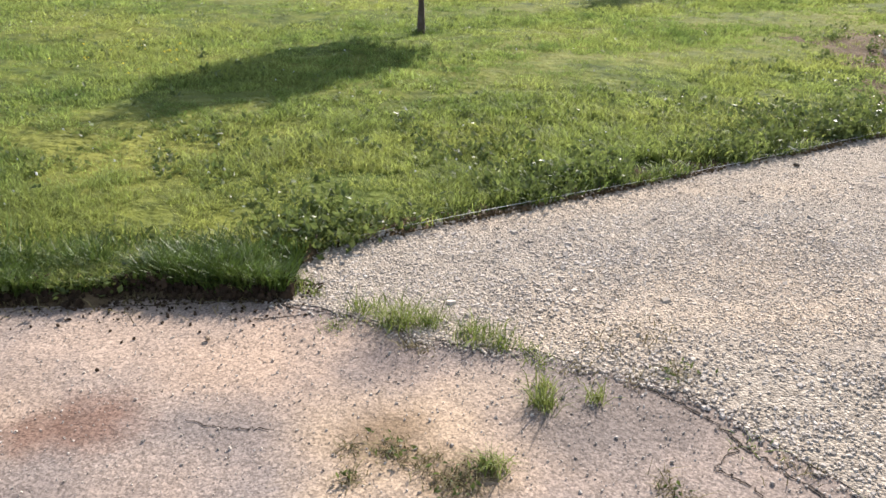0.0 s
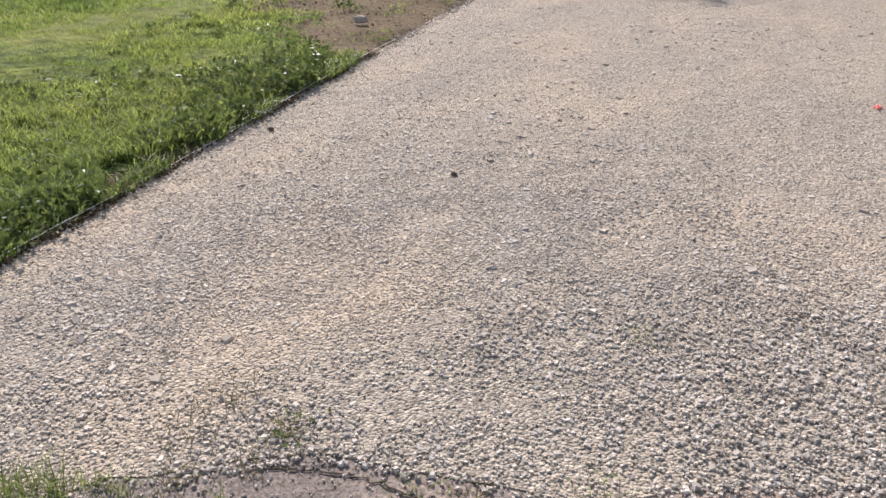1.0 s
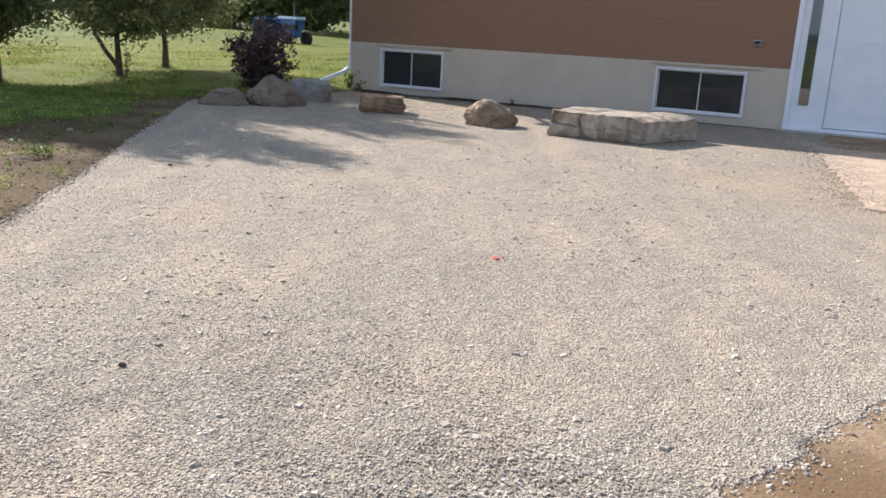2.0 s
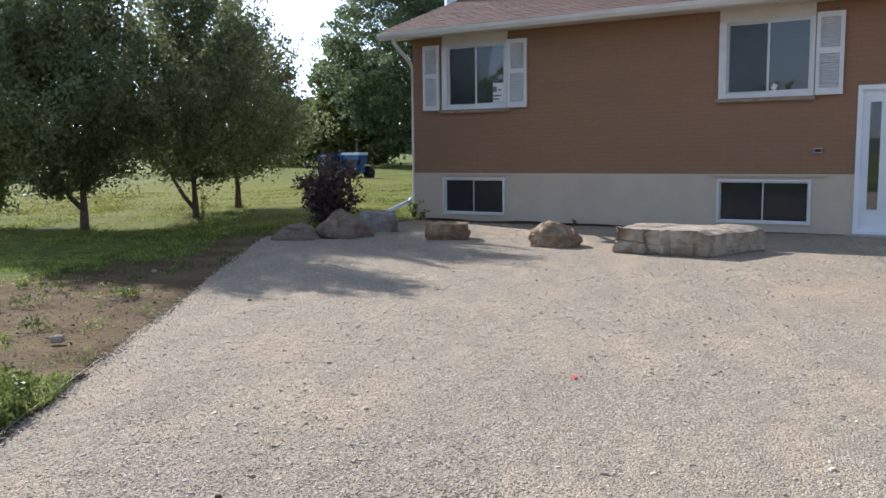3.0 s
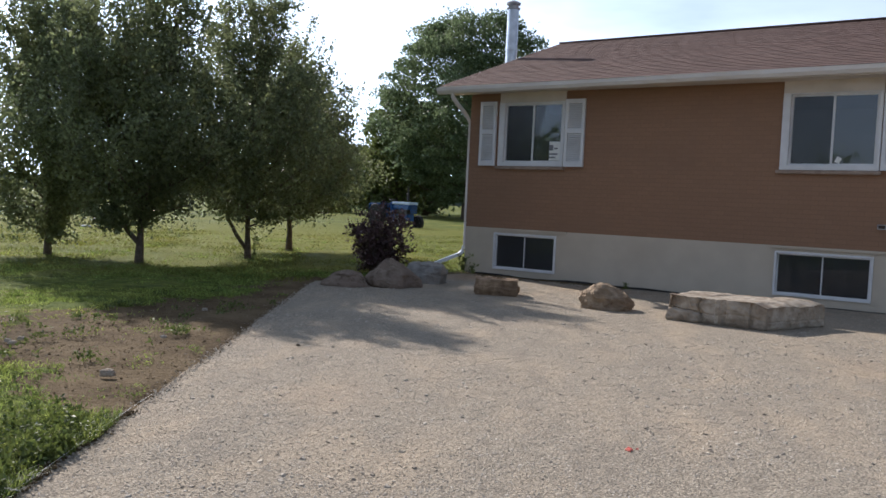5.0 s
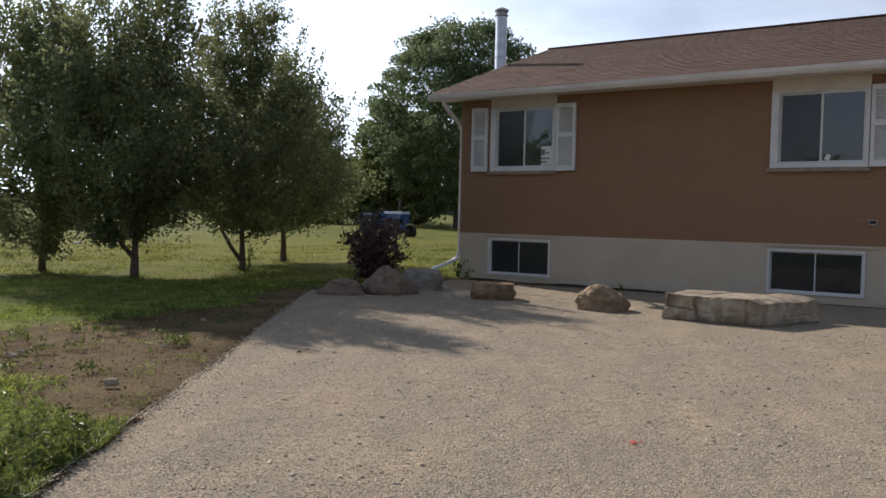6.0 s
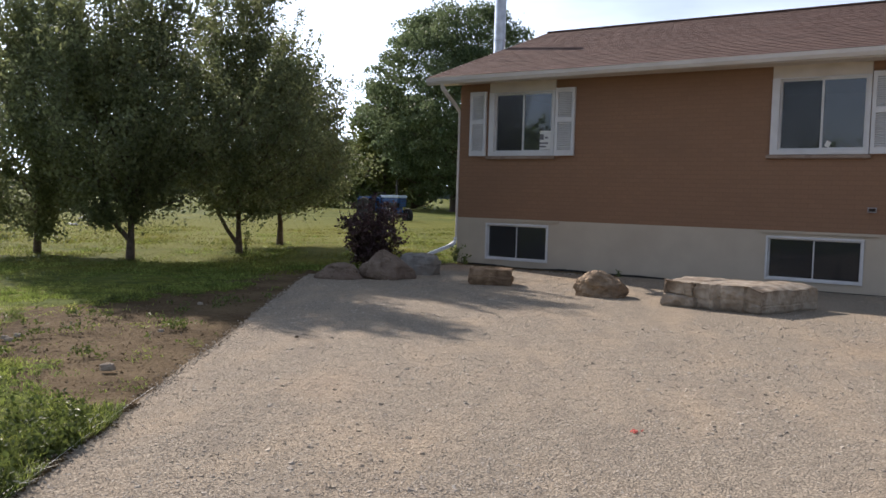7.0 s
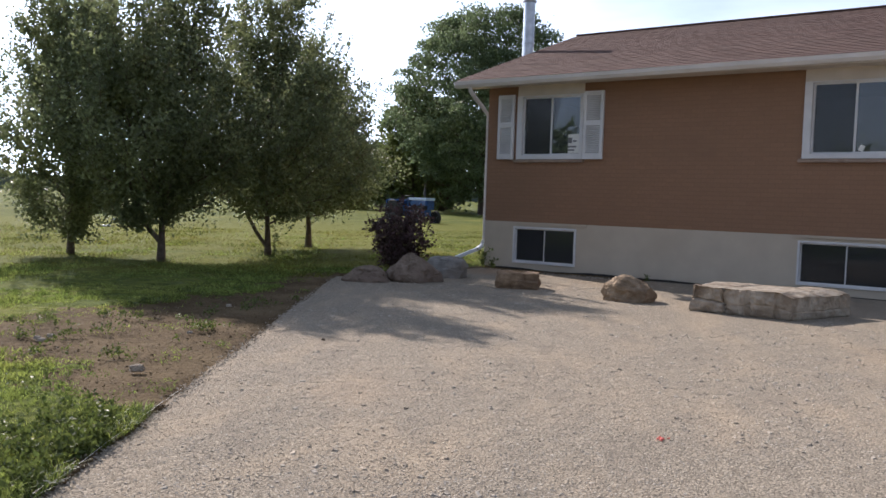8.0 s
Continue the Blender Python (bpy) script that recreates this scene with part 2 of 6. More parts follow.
M_SAND = surface("brown_sand", (0.265, 0.188, 0.115), (0.360, 0.268, 0.176), 9, (0.225, 0.155, 0.092), 2.6, (0.42, 0.62), spec=0.08, rough=0.97, bump=0.8, bscale=60, bdist=0.006, detail=9, spots=((9.12, -11.25, 0.46, (0.150, 0.094, 0.050), 0.95), (8.99, -11.03, 0.26, (0.160, 0.104, 0.058), 0.9), (9.6, -11.0, 0.5, (0.18, 0.12, 0.068), 0.85)))
M_CRACK = surface("crack_soil", (0.05, 0.04, 0.03), (0.12, 0.095, 0.07), 30, rough=1.0)
M_GRASS = surface("grass_blade", (0.110, 0.168, 0.036), (0.262, 0.322, 0.078), 2.6, (0.315, 0.335, 0.082), 0.45, (0.45, 0.75), rough=0.6, bump=0, island=0.55, translucent=0.62, spec=0.35)
M_FIELD_GRASS = surface("field_grass", (0.085, 0.112, 0.020), (0.200, 0.205, 0.042), 0.8, (0.235, 0.215, 0.05), 0.25, (0.45, 0.7), rough=0.7, bump=0, island=0.5, translucent=0.45, spec=0.2)
# darker copy of the grass; the bank's shaded side is put into the colour
M_SHADED_GRASS = surface("shaded_grass", (0.050, 0.085, 0.014), (0.130, 0.185, 0.034), 5, rough=0.5, bump=0, island=0.6, translucent=0.25)
M_WEED = surface("weed_leaf", (0.070, 0.098, 0.024), (0.155, 0.190, 0.052), 9, rough=0.45, bump=0, island=0.4, translucent=0.4)
M_TUFT = surface("tuft_blade", (0.13, 0.17, 0.035), (0.25, 0.285, 0.075), 9, rough=0.6, bump=0, island=0.45, translucent=0.4)
M_DRY = surface("dry_weed", (0.12, 0.105, 0.04), (0.23, 0.19, 0.085), 9, rough=0.8, bump=0, island=0.4, translucent=0.2)
M_FLOWER = surface("white_clover", (0.75, 0.75, 0.7), (0.85, 0.85, 0.8), 9, bump=0)
M_YELLOW = surface("yellow_flower", (0.75, 0.6, 0.04), (0.8, 0.68, 0.08), 9, bump=0)
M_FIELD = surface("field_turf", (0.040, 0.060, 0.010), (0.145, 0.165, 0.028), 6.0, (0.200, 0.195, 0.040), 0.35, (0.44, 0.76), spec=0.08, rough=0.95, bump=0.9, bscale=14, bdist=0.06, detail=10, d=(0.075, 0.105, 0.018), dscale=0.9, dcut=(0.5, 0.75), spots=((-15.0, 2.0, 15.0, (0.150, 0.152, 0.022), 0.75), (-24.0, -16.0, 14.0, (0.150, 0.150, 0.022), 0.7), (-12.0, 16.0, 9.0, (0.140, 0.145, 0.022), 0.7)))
M_BARK = surface("bark", (0.075, 0.055, 0.042), (0.16, 0.125, 0.10), 18, rough=0.95, bump=0.9, bscale=26, bdist=0.02)
M_LEAF = surface("fruit_tree_leaf", (0.140, 0.172, 0.082), (0.245, 0.272, 0.122), 1.2, rough=0.42, bump=0, island=0.36, translucent=0.5, spec=0.5)
M_LEAF_FAR = surface("tall_tree_leaf", (0.11, 0.155, 0.078), (0.20, 0.25, 0.125), 0.5, rough=0.5, bump=0, island=0.4, translucent=0.48)
M_LEAF_LIGHT = surface("pale_tree_leaf", (0.10, 0.13, 0.045), (0.18, 0.21, 0.075), 0.35, rough=0.55, bump=0, island=0.4, translucent=0.45)
M_PURPLE = surface("purple_leaf", (0.055, 0.032, 0.034), (0.125, 0.072, 0.074), 6, rough=0.38, bump=0, island=0.5, translucent=0.2)
M_BRICK = surface("brown_brick", (0.282, 0.165, 0.101), (0.312, 0.185, 0.114), 25, (0.273, 0.164, 0.103), 0.8, rough=0.9, bump=0.35, bscale=120, bdist=0.004, island=0.035, rnd=0.035)
M_MORTAR = surface("brown_mortar", (0.250, 0.147, 0.092), (0.275, 0.165, 0.103), 40, rough=0.95)
M_STUCCO = surface("cream_parging", (0.53, 0.462, 0.365), (0.58, 0.51, 0.405), 3, (0.50, 0.432, 0.338), 0.9, (0.5, 0.75), rough=0.92, bump=0.35, bscale=60, bdist=0.006)
M_WHITE = surface("white_vinyl", (0.66, 0.66, 0.66), (0.75, 0.75, 0.75), 4, rough=0.45, bump=0.05, bscale=8, bdist=0.003)
M_DOOR = surface("white_door_paint", (0.76, 0.79, 0.83), (0.83, 0.85, 0.88), 3, rough=0.35, bump=0.05, bscale=5, bdist=0.003)
M_GUTTER = surface("white_gutter", (0.66, 0.62, 0.58), (0.76, 0.73, 0.70), 2.5, rough=0.5, bump=0.05, bscale=5)
M_SOFFIT = surface("soffit_paint", (0.60, 0.55, 0.49), (0.68, 0.63, 0.57), 3, rough=0.7, bump=0.1)
M_SHINGLE = surface("brown_shingle", (0.105, 0.064, 0.052), (0.15, 0.093, 0.076), 14, (0.13, 0.082, 0.067), 0.7, rough=0.95, bump=0.5, bscale=150, bdist=0.004, island=0.13)
M_STEEL = surface("galvanised_steel", (0.52, 0.54, 0.58), (0.68, 0.70, 0.74), 7, rough=0.38, metal=0.85, bump=0.05)
M_RUST = surface("chimney_cap_steel", (0.36, 0.35, 0.35), (0.50, 0.49, 0.49), 12, rough=0.6, metal=0.5)
M_SILL = surface("brown_sill", (0.26, 0.19, 0.145), (0.36, 0.28, 0.22), 10, rough=0.9, bump=0.3)
M_INSIDE = surface("dim_room_paint", (0.20, 0.19, 0.18), (0.26, 0.25, 0.235), 3, rough=0.9, bump=0.1)
M_SCREEN = surface("insect_screen", (0.055, 0.058, 0.063), (0.075, 0.078, 0.083), 60, rough=0.6, bump=0.1)
M_PAPER = surface("sticker_paper", (0.72, 0.72, 0.68), (0.8, 0.8, 0.77), 9, bump=0)
M_INK = surface("print_ink", (0.16, 0.16, 0.17), (0.24, 0.24, 0.25), 9, bump=0)
M_BLACK = surface("black_metal", (0.025, 0.023, 0.022), (0.05, 0.046, 0.043), 12, rough=0.5, bump=0.1)
M_FROST = surface("lamp_glass", (0.48, 0.42, 0.36), (0.58, 0.52, 0.45), 10, rough=0.25, bump=0.1)
M_ROCK = surface("tan_limestone", (0.255, 0.208, 0.152), (0.465, 0.405, 0.325), 7, (0.165, 0.120, 0.082), 2.3, (0.52, 0.72), rough=0.93, bump=0.9, bscale=24, bdist=0.02)
M_ROCK_TAN = surface("brown_fieldstone", (0.185, 0.130, 0.080), (0.36, 0.275, 0.185), 9, (0.15, 0.100, 0.062), 3.0, (0.5, 0.7), rough=0.93, bump=1.0, bscale=26, bdist=0.025)
M_ROCK_GREY = surface("grey_brown_fieldstone", (0.15, 0.112, 0.082), (0.265, 0.208, 0.158), 9, (0.19, 0.14, 0.105), 2.6, (0.42, 0.6), rough=0.93, bump=1.0, bscale=22, bdist=0.025)
M_ROCK_COOL = surface("cool_grey_fieldstone", (0.19, 0.178, 0.16), (0.30, 0.285, 0.26), 9, (0.22, 0.185, 0.15), 2.6, (0.5, 0.7), rough=0.93, bump=0.9, bscale=22, bdist=0.02)
M_ROCK_BROWN = surface("warm_brown_sandstone", (0.182, 0.120, 0.070), (0.330, 0.232, 0.145), 9, (0.136, 0.089, 0.055), 3.0, (0.5, 0.7), rough=0.93, bump=0.9, bscale=26, bdist=0.02)
M_PAVER = surface("clay_paver", (0.390, 0.285, 0.195), (0.46, 0.345, 0.245), 20, (0.43, 0.350, 0.262), 1.5, (0.42, 0.65), rough=0.95, bump=0.3, bscale=90, bdist=0.003, rnd=0.12)
M_CONCRETE = surface("concrete", (0.38, 0.36, 0.33), (0.48, 0.455, 0.42), 6, rough=0.93, bump=0.3)
M_BLUE = surface("blue_paint", (0.020, 0.070, 0.21), (0.034, 0.105, 0.28), 4, rough=0.4, bump=0.05)
M_PALE = surface("pale_blue_paint", (0.45, 0.55, 0.68), (0.56, 0.65, 0.76), 4, rough=0.4, bump=0.05)
M_TYRE = surface("tyre_rubber", (0.02, 0.02, 0.02), (0.045, 0.043, 0.04), 9, rough=0.9, bump=0.3)
M_CORD = surface("white_cord", (0.68, 0.66, 0.6), (0.78, 0.76, 0.7), 30, bump=0)
M_RED = surface("red_marking_paint", (0.72, 0.17, 0.13), (0.82, 0.26, 0.21), 30, bump=0.2)
M_GLASS = glass("window_glass", 2.1, 0.04)
M_GLASS_LOW = glass("basement_glass", 1.55, 0.04)
M_DISTANT = surface("distant_woods", (0.09, 0.115, 0.10), (0.15, 0.175, 0.15), 0.05, rough=1.0, bump=0)
M_PLASTIC = surface("pale_plastic", (0.72, 0.72, 0.72), (0.8, 0.8, 0.8), 5, rough=0.5, bump=0)


# ---- mesh helpers ----
def part(name, bm, material, parent=None, label=""):
    """Links a bmesh as one mesh object under a thing or a part."""
    me = bpy.data.meshes.new(name)
    bm.to_mesh(me)
    bm.free()
    me.materials.append(material)
    ob = new(name, me)
    ob.parent = parent
    return tagged(ob, label)


def np_part(name, verts, faces, material, parent=None, label="", smooth=False):
    """Links arrays of vertices and of equal-sized faces as one mesh object."""
    verts, faces = np.asarray(verts, np.float32).reshape(-1, 3), np.asarray(faces, np.int32)
    k = faces.shape[1]
    me = bpy.data.meshes.new(name)
    me.vertices.add(len(verts))
    me.vertices.foreach_set("co", verts.ravel())
    me.loops.add(faces.size)
    me.loops.foreach_set("vertex_index", faces.ravel())
    me.polygons.add(len(faces))
    me.polygons.foreach_set("loop_start", np.arange(0, faces.size, k, dtype=np.int32))
    me.update(calc_edges=True)
    me.polygons.foreach_set("use_smooth", np.full(len(faces), smooth))
    me.materials.append(material)
    ob = new(name, me)
    ob.parent = parent
    return tagged(ob, label)


def empty(name, at=(0, 0, 0), turn=0.0):
    ob = new(name)
    ob.matrix_basis = pose(*at, 0, 0, turn)
    return ob


def boxes(*spans, bevel=0.0):
    """One bmesh of boxes, each given as x0, x1, y0, y1, z0, z1."""
    bm = bmesh.new()
    for x0, x1, y0, y1, z0, z1 in spans:
        v = [bm.verts.new((x, y, z)) for x in (x0, x1) for y in (y0, y1) for z in (z0, z1)]
        for f in ((0, 1, 3, 2), (4, 6, 7, 5), (0, 4, 5, 1), (2, 3, 7, 6), (0, 2, 6, 4), (1, 5, 7, 3)):
            bm.faces.new([v[i] for i in f])
    if bevel:
        bmesh.ops.bevel(bm, geom=bm.edges[:], offset=bevel, segments=2, affect="EDGES", clamp_overlap=True)
    return bm


def lathe(profile, segments=20, centre=(0, 0, 0), axis="Z"):
    """A turned body from (radius, height) pairs, closed at its ends."""
    bm = bmesh.new()
    rings = []
    for r, h in profile:
        ring = []
        for i in range(segments):
            a = 2 * math.pi * i / segments
            p = Vector((r * math.cos(a), r * math.sin(a), h))
            if axis == "Y":
                p = Vector((p.x, p.z, p.y))
            if axis == "X":
                p = Vector((p.z, p.x, p.y))
            ring.append(bm.verts.new(p + Vector(centre)))
        rings.append(ring)
    for a, b in zip(rings, rings[1:]):
        for i in range(segments):
            bm.faces.new((a[i], a[(i + 1) % segments], b[(i + 1) % segments], b[i]))
    bm.faces.new(rings[0][::-1])
    bm.faces.new(rings[-1])
    bmesh.ops.recalc_face_normals(bm, faces=bm.faces)
    return bm


def tubes(lines, sides=6):
    """Vertices and quads of tapered tubes; each line is a list of (point, radius)."""
    verts, faces = [], []
    for line in lines:
        first = len(verts)
        for i, (p, r) in enumerate(line):
            a = Vector(line[max(i - 1, 0)][0])
            b = Vector(line[min(i + 1, len(line) - 1)][0])
            d = (b - a).normalized() if (b - a).length > 1e-6 else Vector((0, 0, 1))
            u = d.cross(Vector((0.31, 0.17, 0.93)))
            u = u.normalized() if u.length > 1e-3 else Vector((1, 0, 0))
            w = d.cross(u)
            for s in range(sides):
                t = 2 * math.pi * s / sides
                verts.append(Vector(p) + r * (math.cos(t) * u + math.sin(t) * w))
        for i in range(len(line) - 1):
            for s in range(sides):
                k = first + i * sides
                faces.append((k + s, k + (s + 1) % sides, k + sides + (s + 1) % sides, k + sides + s))
    return np.array([tuple(v) for v in verts]), np.array(faces)


# ---- plan of the ground ----
EDGE_A, EDGE_B = np.array((7.08, -14.18)), np.array((-0.32, -3.85))     # the cut lawn edge, a straight line
EDGE_DIR = (EDGE_B - EDGE_A) / np.linalg.norm(EDGE_B - EDGE_A)
EDGE_OUT = np.array((-EDGE_DIR[1], EDGE_DIR[0]))                        # from the gravel into the lawn


def vnoise(x, y, size, seed=0):
    """Smooth random values from 0 to 1 over the plan, in lumps of the given size."""
    grid = np.random.default_rng(900 + seed).random((256, 256))
    u, v = x / size + 1000, y / size + 1000
    i, j = np.floor(u).astype(int), np.floor(v).astype(int)
    a, b = u - i, v - j
    a, b = a * a * (3 - 2 * a), b * b * (3 - 2 * b)
    i0, i1, j0, j1 = i % 256, (i + 1) % 256, j % 256, (j + 1) % 256
    return (grid[i0, j0] * (1 - a) + grid[i1, j0] * a) * (1 - b) + (grid[i0, j1] * (1 - a) + grid[i1, j1] * a) * b


def rough_edge(s):
    return 0.014 * np.sin(2.1 * s) + 0.008 * np.sin(5.3 * s + 1.0) + 0.006 * np.sin(13.7 * s)


def lawn_depth(x, y):
    """Metres into the lawn, minus outside it."""
    s = (x - EDGE_A[0]) * EDGE_DIR[0] + (y - EDGE_A[1]) * EDGE_DIR[1]
    d1 = (x - EDGE_A[0]) * EDGE_OUT[0] + (y - EDGE_A[1]) * EDGE_OUT[1] + rough_edge(s)
    d2 = 7.38 - 0.14 * (y + 14.3) - x + 0.6 * rough_edge(1.7 * y) + 0.12 * (vnoise(x * 0 + 3, y, 0.22, 11) - 0.5) + 0.06 * (vnoise(x * 0 + 9, y, 0.07, 12) - 0.5)
    d3 = np.minimum(0.2 - x, y + 3.6) + 0.1 * np.sin(1.7 * y)            # behind the rocks, beside the house
    near = np.where(y < -14.16 - 0.12 * (x - 7.07) + 0.025 * np.sin(19 * x), d2, np.minimum(d1, np.where(y < -13.6, np.maximum(d2, d1), d1)))
    return np.maximum(np.minimum(near, 50.0), np.where(y > -4.0, np.minimum(d3, 50.0), -50.0))


def bare(x, y):
    """How bare the soil lies beside the gravel, 0 to 1."""
    s = (x - EDGE_A[0]) * EDGE_DIR[0] + (y - EDGE_A[1]) * EDGE_DIR[1]
    d = (x - EDGE_A[0]) * EDGE_OUT[0] + (y - EDGE_A[1]) * EDGE_OUT[1]
    wide = np.interp(s, (0.2, 0.5, 1.6, 1.9, 2.4, 3.6, 3.95, 4.15, 4.6, 5.1, 5.5, 6.0, 6.8, 7.5, 8.05, 8.6, 9.4, 10.0, 11.6, 13.0), (-0.3, 0.02, 0.05, 0.3, 0.06, 0.04, 0.12, 0.42, 0.90, 1.25, 1.9, 2.6, 2.65, 2.45, 2.05, 2.05, 1.6, 1.35, 1.0, 0.7))
    wide = wide + (vnoise(x, y, 0.45, 1) - 0.5) * np.where(s > 4.0, 0.9, 0.12) + (vnoise(x, y, 0.16, 2) - 0.5) * np.where(s > 4.0, 0.4, 0.08)
    return np.where((s < 13.0) & (d > -0.5), np.clip((wide - d) / np.where(s > 4.0, 0.6, 0.06), 0, 1), 0.0)


def spread(n, lo, hi, centre, rng):
    """n places round a centre, thinning outwards from lo to hi metres."""
    r = lo * (hi / lo) ** rng.random(n)
    a = rng.random(n) * 2 * math.pi
    return centre[0] + r * np.cos(a), centre[1] + r * np.sin(a), r


def graded(lo, hi, dense_lo, dense_hi, step):
    inner = np.arange(dense_lo, dense_hi + 1e-6, step)
    g = step * 1.25 ** np.arange(1, 60)
    up = dense_hi + np.cumsum(g)
    down = dense_lo - np.cumsum(g)
    return np.r_[[lo], down[down > lo * 0.9][::-1], inner, up[up < hi * 0.9], [hi]]


# ---- ground ----
def build_ground():
    rng = np.random.default_rng(3)
    xs, ys = graded(-900, 900, -7.5, 9.0, 0.1), graded(-900, 900, -17.5, -2.0, 0.1)
    X, Y = np.meshgrid(xs, ys, indexing="ij")
    d = lawn_depth(X, Y)
    lift = np.clip((d + np.where(Y < -14.05, 0.15, 0.06)) / 0.09, 0, 1)
    wave = 0.015 * np.sin(1.3 * X + 0.4) * np.sin(1.1 * Y) + 0.01 * np.sin(3.1 * X + 2.2 * Y)
    near = np.clip((60 - np.hypot(X, Y)) / 50, 0, 1)
    Z = -0.06 + lift * (0.085 - 0.03 * bare(X, Y)) + near * wave * lift + near * lift * rng.normal(0, 0.004, X.shape)
    far = np.clip((np.hypot(X - 5, Y + 8) - 22) / 120, 0, 1)
    Z += far * 0.9 * np.sin(X * 0.013 + 1) * np.cos(Y * 0.011)
    n, m = X.shape
    i = np.arange(n * m).reshape(n, m)
    faces = np.stack([i[:-1, :-1], i[1:, :-1], i[1:, 1:], i[:-1, 1:]], -1).reshape(-1, 4)
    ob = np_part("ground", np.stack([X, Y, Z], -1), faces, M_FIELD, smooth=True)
    ob.data.materials.append(M_SOIL)
    cx, cy = X.ravel()[faces].mean(1), Y.ravel()[faces].mean(1)
    soil = (lawn_depth(cx, cy) < np.where(cy > -14.1, 0.1, 0.04)) | (bare(cx, cy) + rng.normal(0, 0.06, len(cx)) > 0.5)
    ob.data.polygons.foreach_set("material_index", soil.astype(np.int32))
    tagged(ob, "mown green lawn with bare brown soil beside the gravel", "lawn", kind="structure")


def flat_sheet(name, outline, z, material, label, category, kind="structure"):
    bm = bmesh.new()
    f = bm.faces.new([bm.verts.new((x, y, z)) for x, y in outline])
    if f.calc_area() and f.normal.z < 0:
        bmesh.ops.reverse_faces(bm, faces=[f])
    low = bmesh.ops.extrude_face_region(bm, geom=[f])
    bmesh.ops.translate(bm, vec=(0, 0, -0.05), verts=[v for v in low["geom"] if isinstance(v, bmesh.types.BMVert)])
    bmesh.ops.recalc_face_normals(bm, faces=bm.faces)
    bmesh.ops.triangulate(bm, faces=bm.faces)
    return tagged(part(name, bm, material), label, category, kind=kind)


def asphalt_edge(t):
    """The ragged line, from the lawn's corner round to the sand, on which the gravel ends on the old asphalt; t from 0 to 1."""
    y = -14.15 + 4.9 * t
    x = np.interp(y, (-14.15, -13.44, -13.0, -12.53, -12.05, -11.56, -10.9, -10.5, -9.25), (7.38, 7.66, 7.80, 8.30, 8.62, 8.66, 8.94, 9.13, 9.8))
    return x + 0.025 * np.sin(23 * t) + 0.02 * np.sin(61 * t + 1) + 0.012 * np.sin(140 * t), y


build_ground()
_t = np.linspace(0, 1, 60)
_ax, _ay = asphalt_edge(_t)
_edge = [(float(x), float(y)) for x, y in zip(_ax, _ay)]
_s = np.linspace(0, 12.7, 70)
_lawn = [(float(EDGE_A[0] + EDGE_DIR[0] * s - EDGE_OUT[0] * rough_edge(s)), float(EDGE_A[1] + EDGE_DIR[1] * s - EDGE_OUT[1] * rough_edge(s))) for s in _s]
flat_sheet("gravel_drive", _lawn[::-1] + _edge + [(16.0, -8.0), (22.0, -3.0), (22.0, -0.06), (0.1, -0.06), (0.1, -3.4)], -0.003,
           M_GRAVEL, "pale grey crushed-stone gravel drive in front of the house", "gravel drive")
flat_sheet("asphalt", [(6.95, -14.32), (7.0, -14.08)] + [(x - 0.12, y) for x, y in _edge] + [(16.0, -7.9), (22, -9), (22, -26), (8.8, -26), (7.3, -14.7)], -0.006,
           M_ASPHALT, "worn old asphalt dusted with tan sand", "asphalt")

_k = np.linspace(0, 1, 70)                               # ragged outer rim of the sand
_rx = np.interp(_k, (0, 0.3, 0.6, 0.85, 1), (12.3, 11.7, 10.3, 9.1, 8.72)) + 0.3 * (vnoise(_k * 5, _k * 0, 0.5, 16) - 0.5) + 0.1 * (vnoise(_k * 5, _k * 0, 0.12, 18) - 0.5)
_ry = np.interp(_k, (0, 0.3, 0.6, 0.85, 1), (-9.2, -11.4, -12.3, -12.4, -12.22)) + 0.3 * (vnoise(_k * 5, _k * 0 + 4, 0.5, 17) - 0.5) * np.sin(_k * math.pi) + 0.1 * (vnoise(_k * 5, _k * 0 + 4, 0.12, 19) - 0.5)
_sand = [(x + 0.02, y) for x, y in _edge if y > -12.15]
flat_sheet("sand_patch", _sand + [(float(x), float(y)) for x, y in zip(_rx, _ry)], -0.0045, M_SAND, "brown sand washed over the asphalt", "sand")


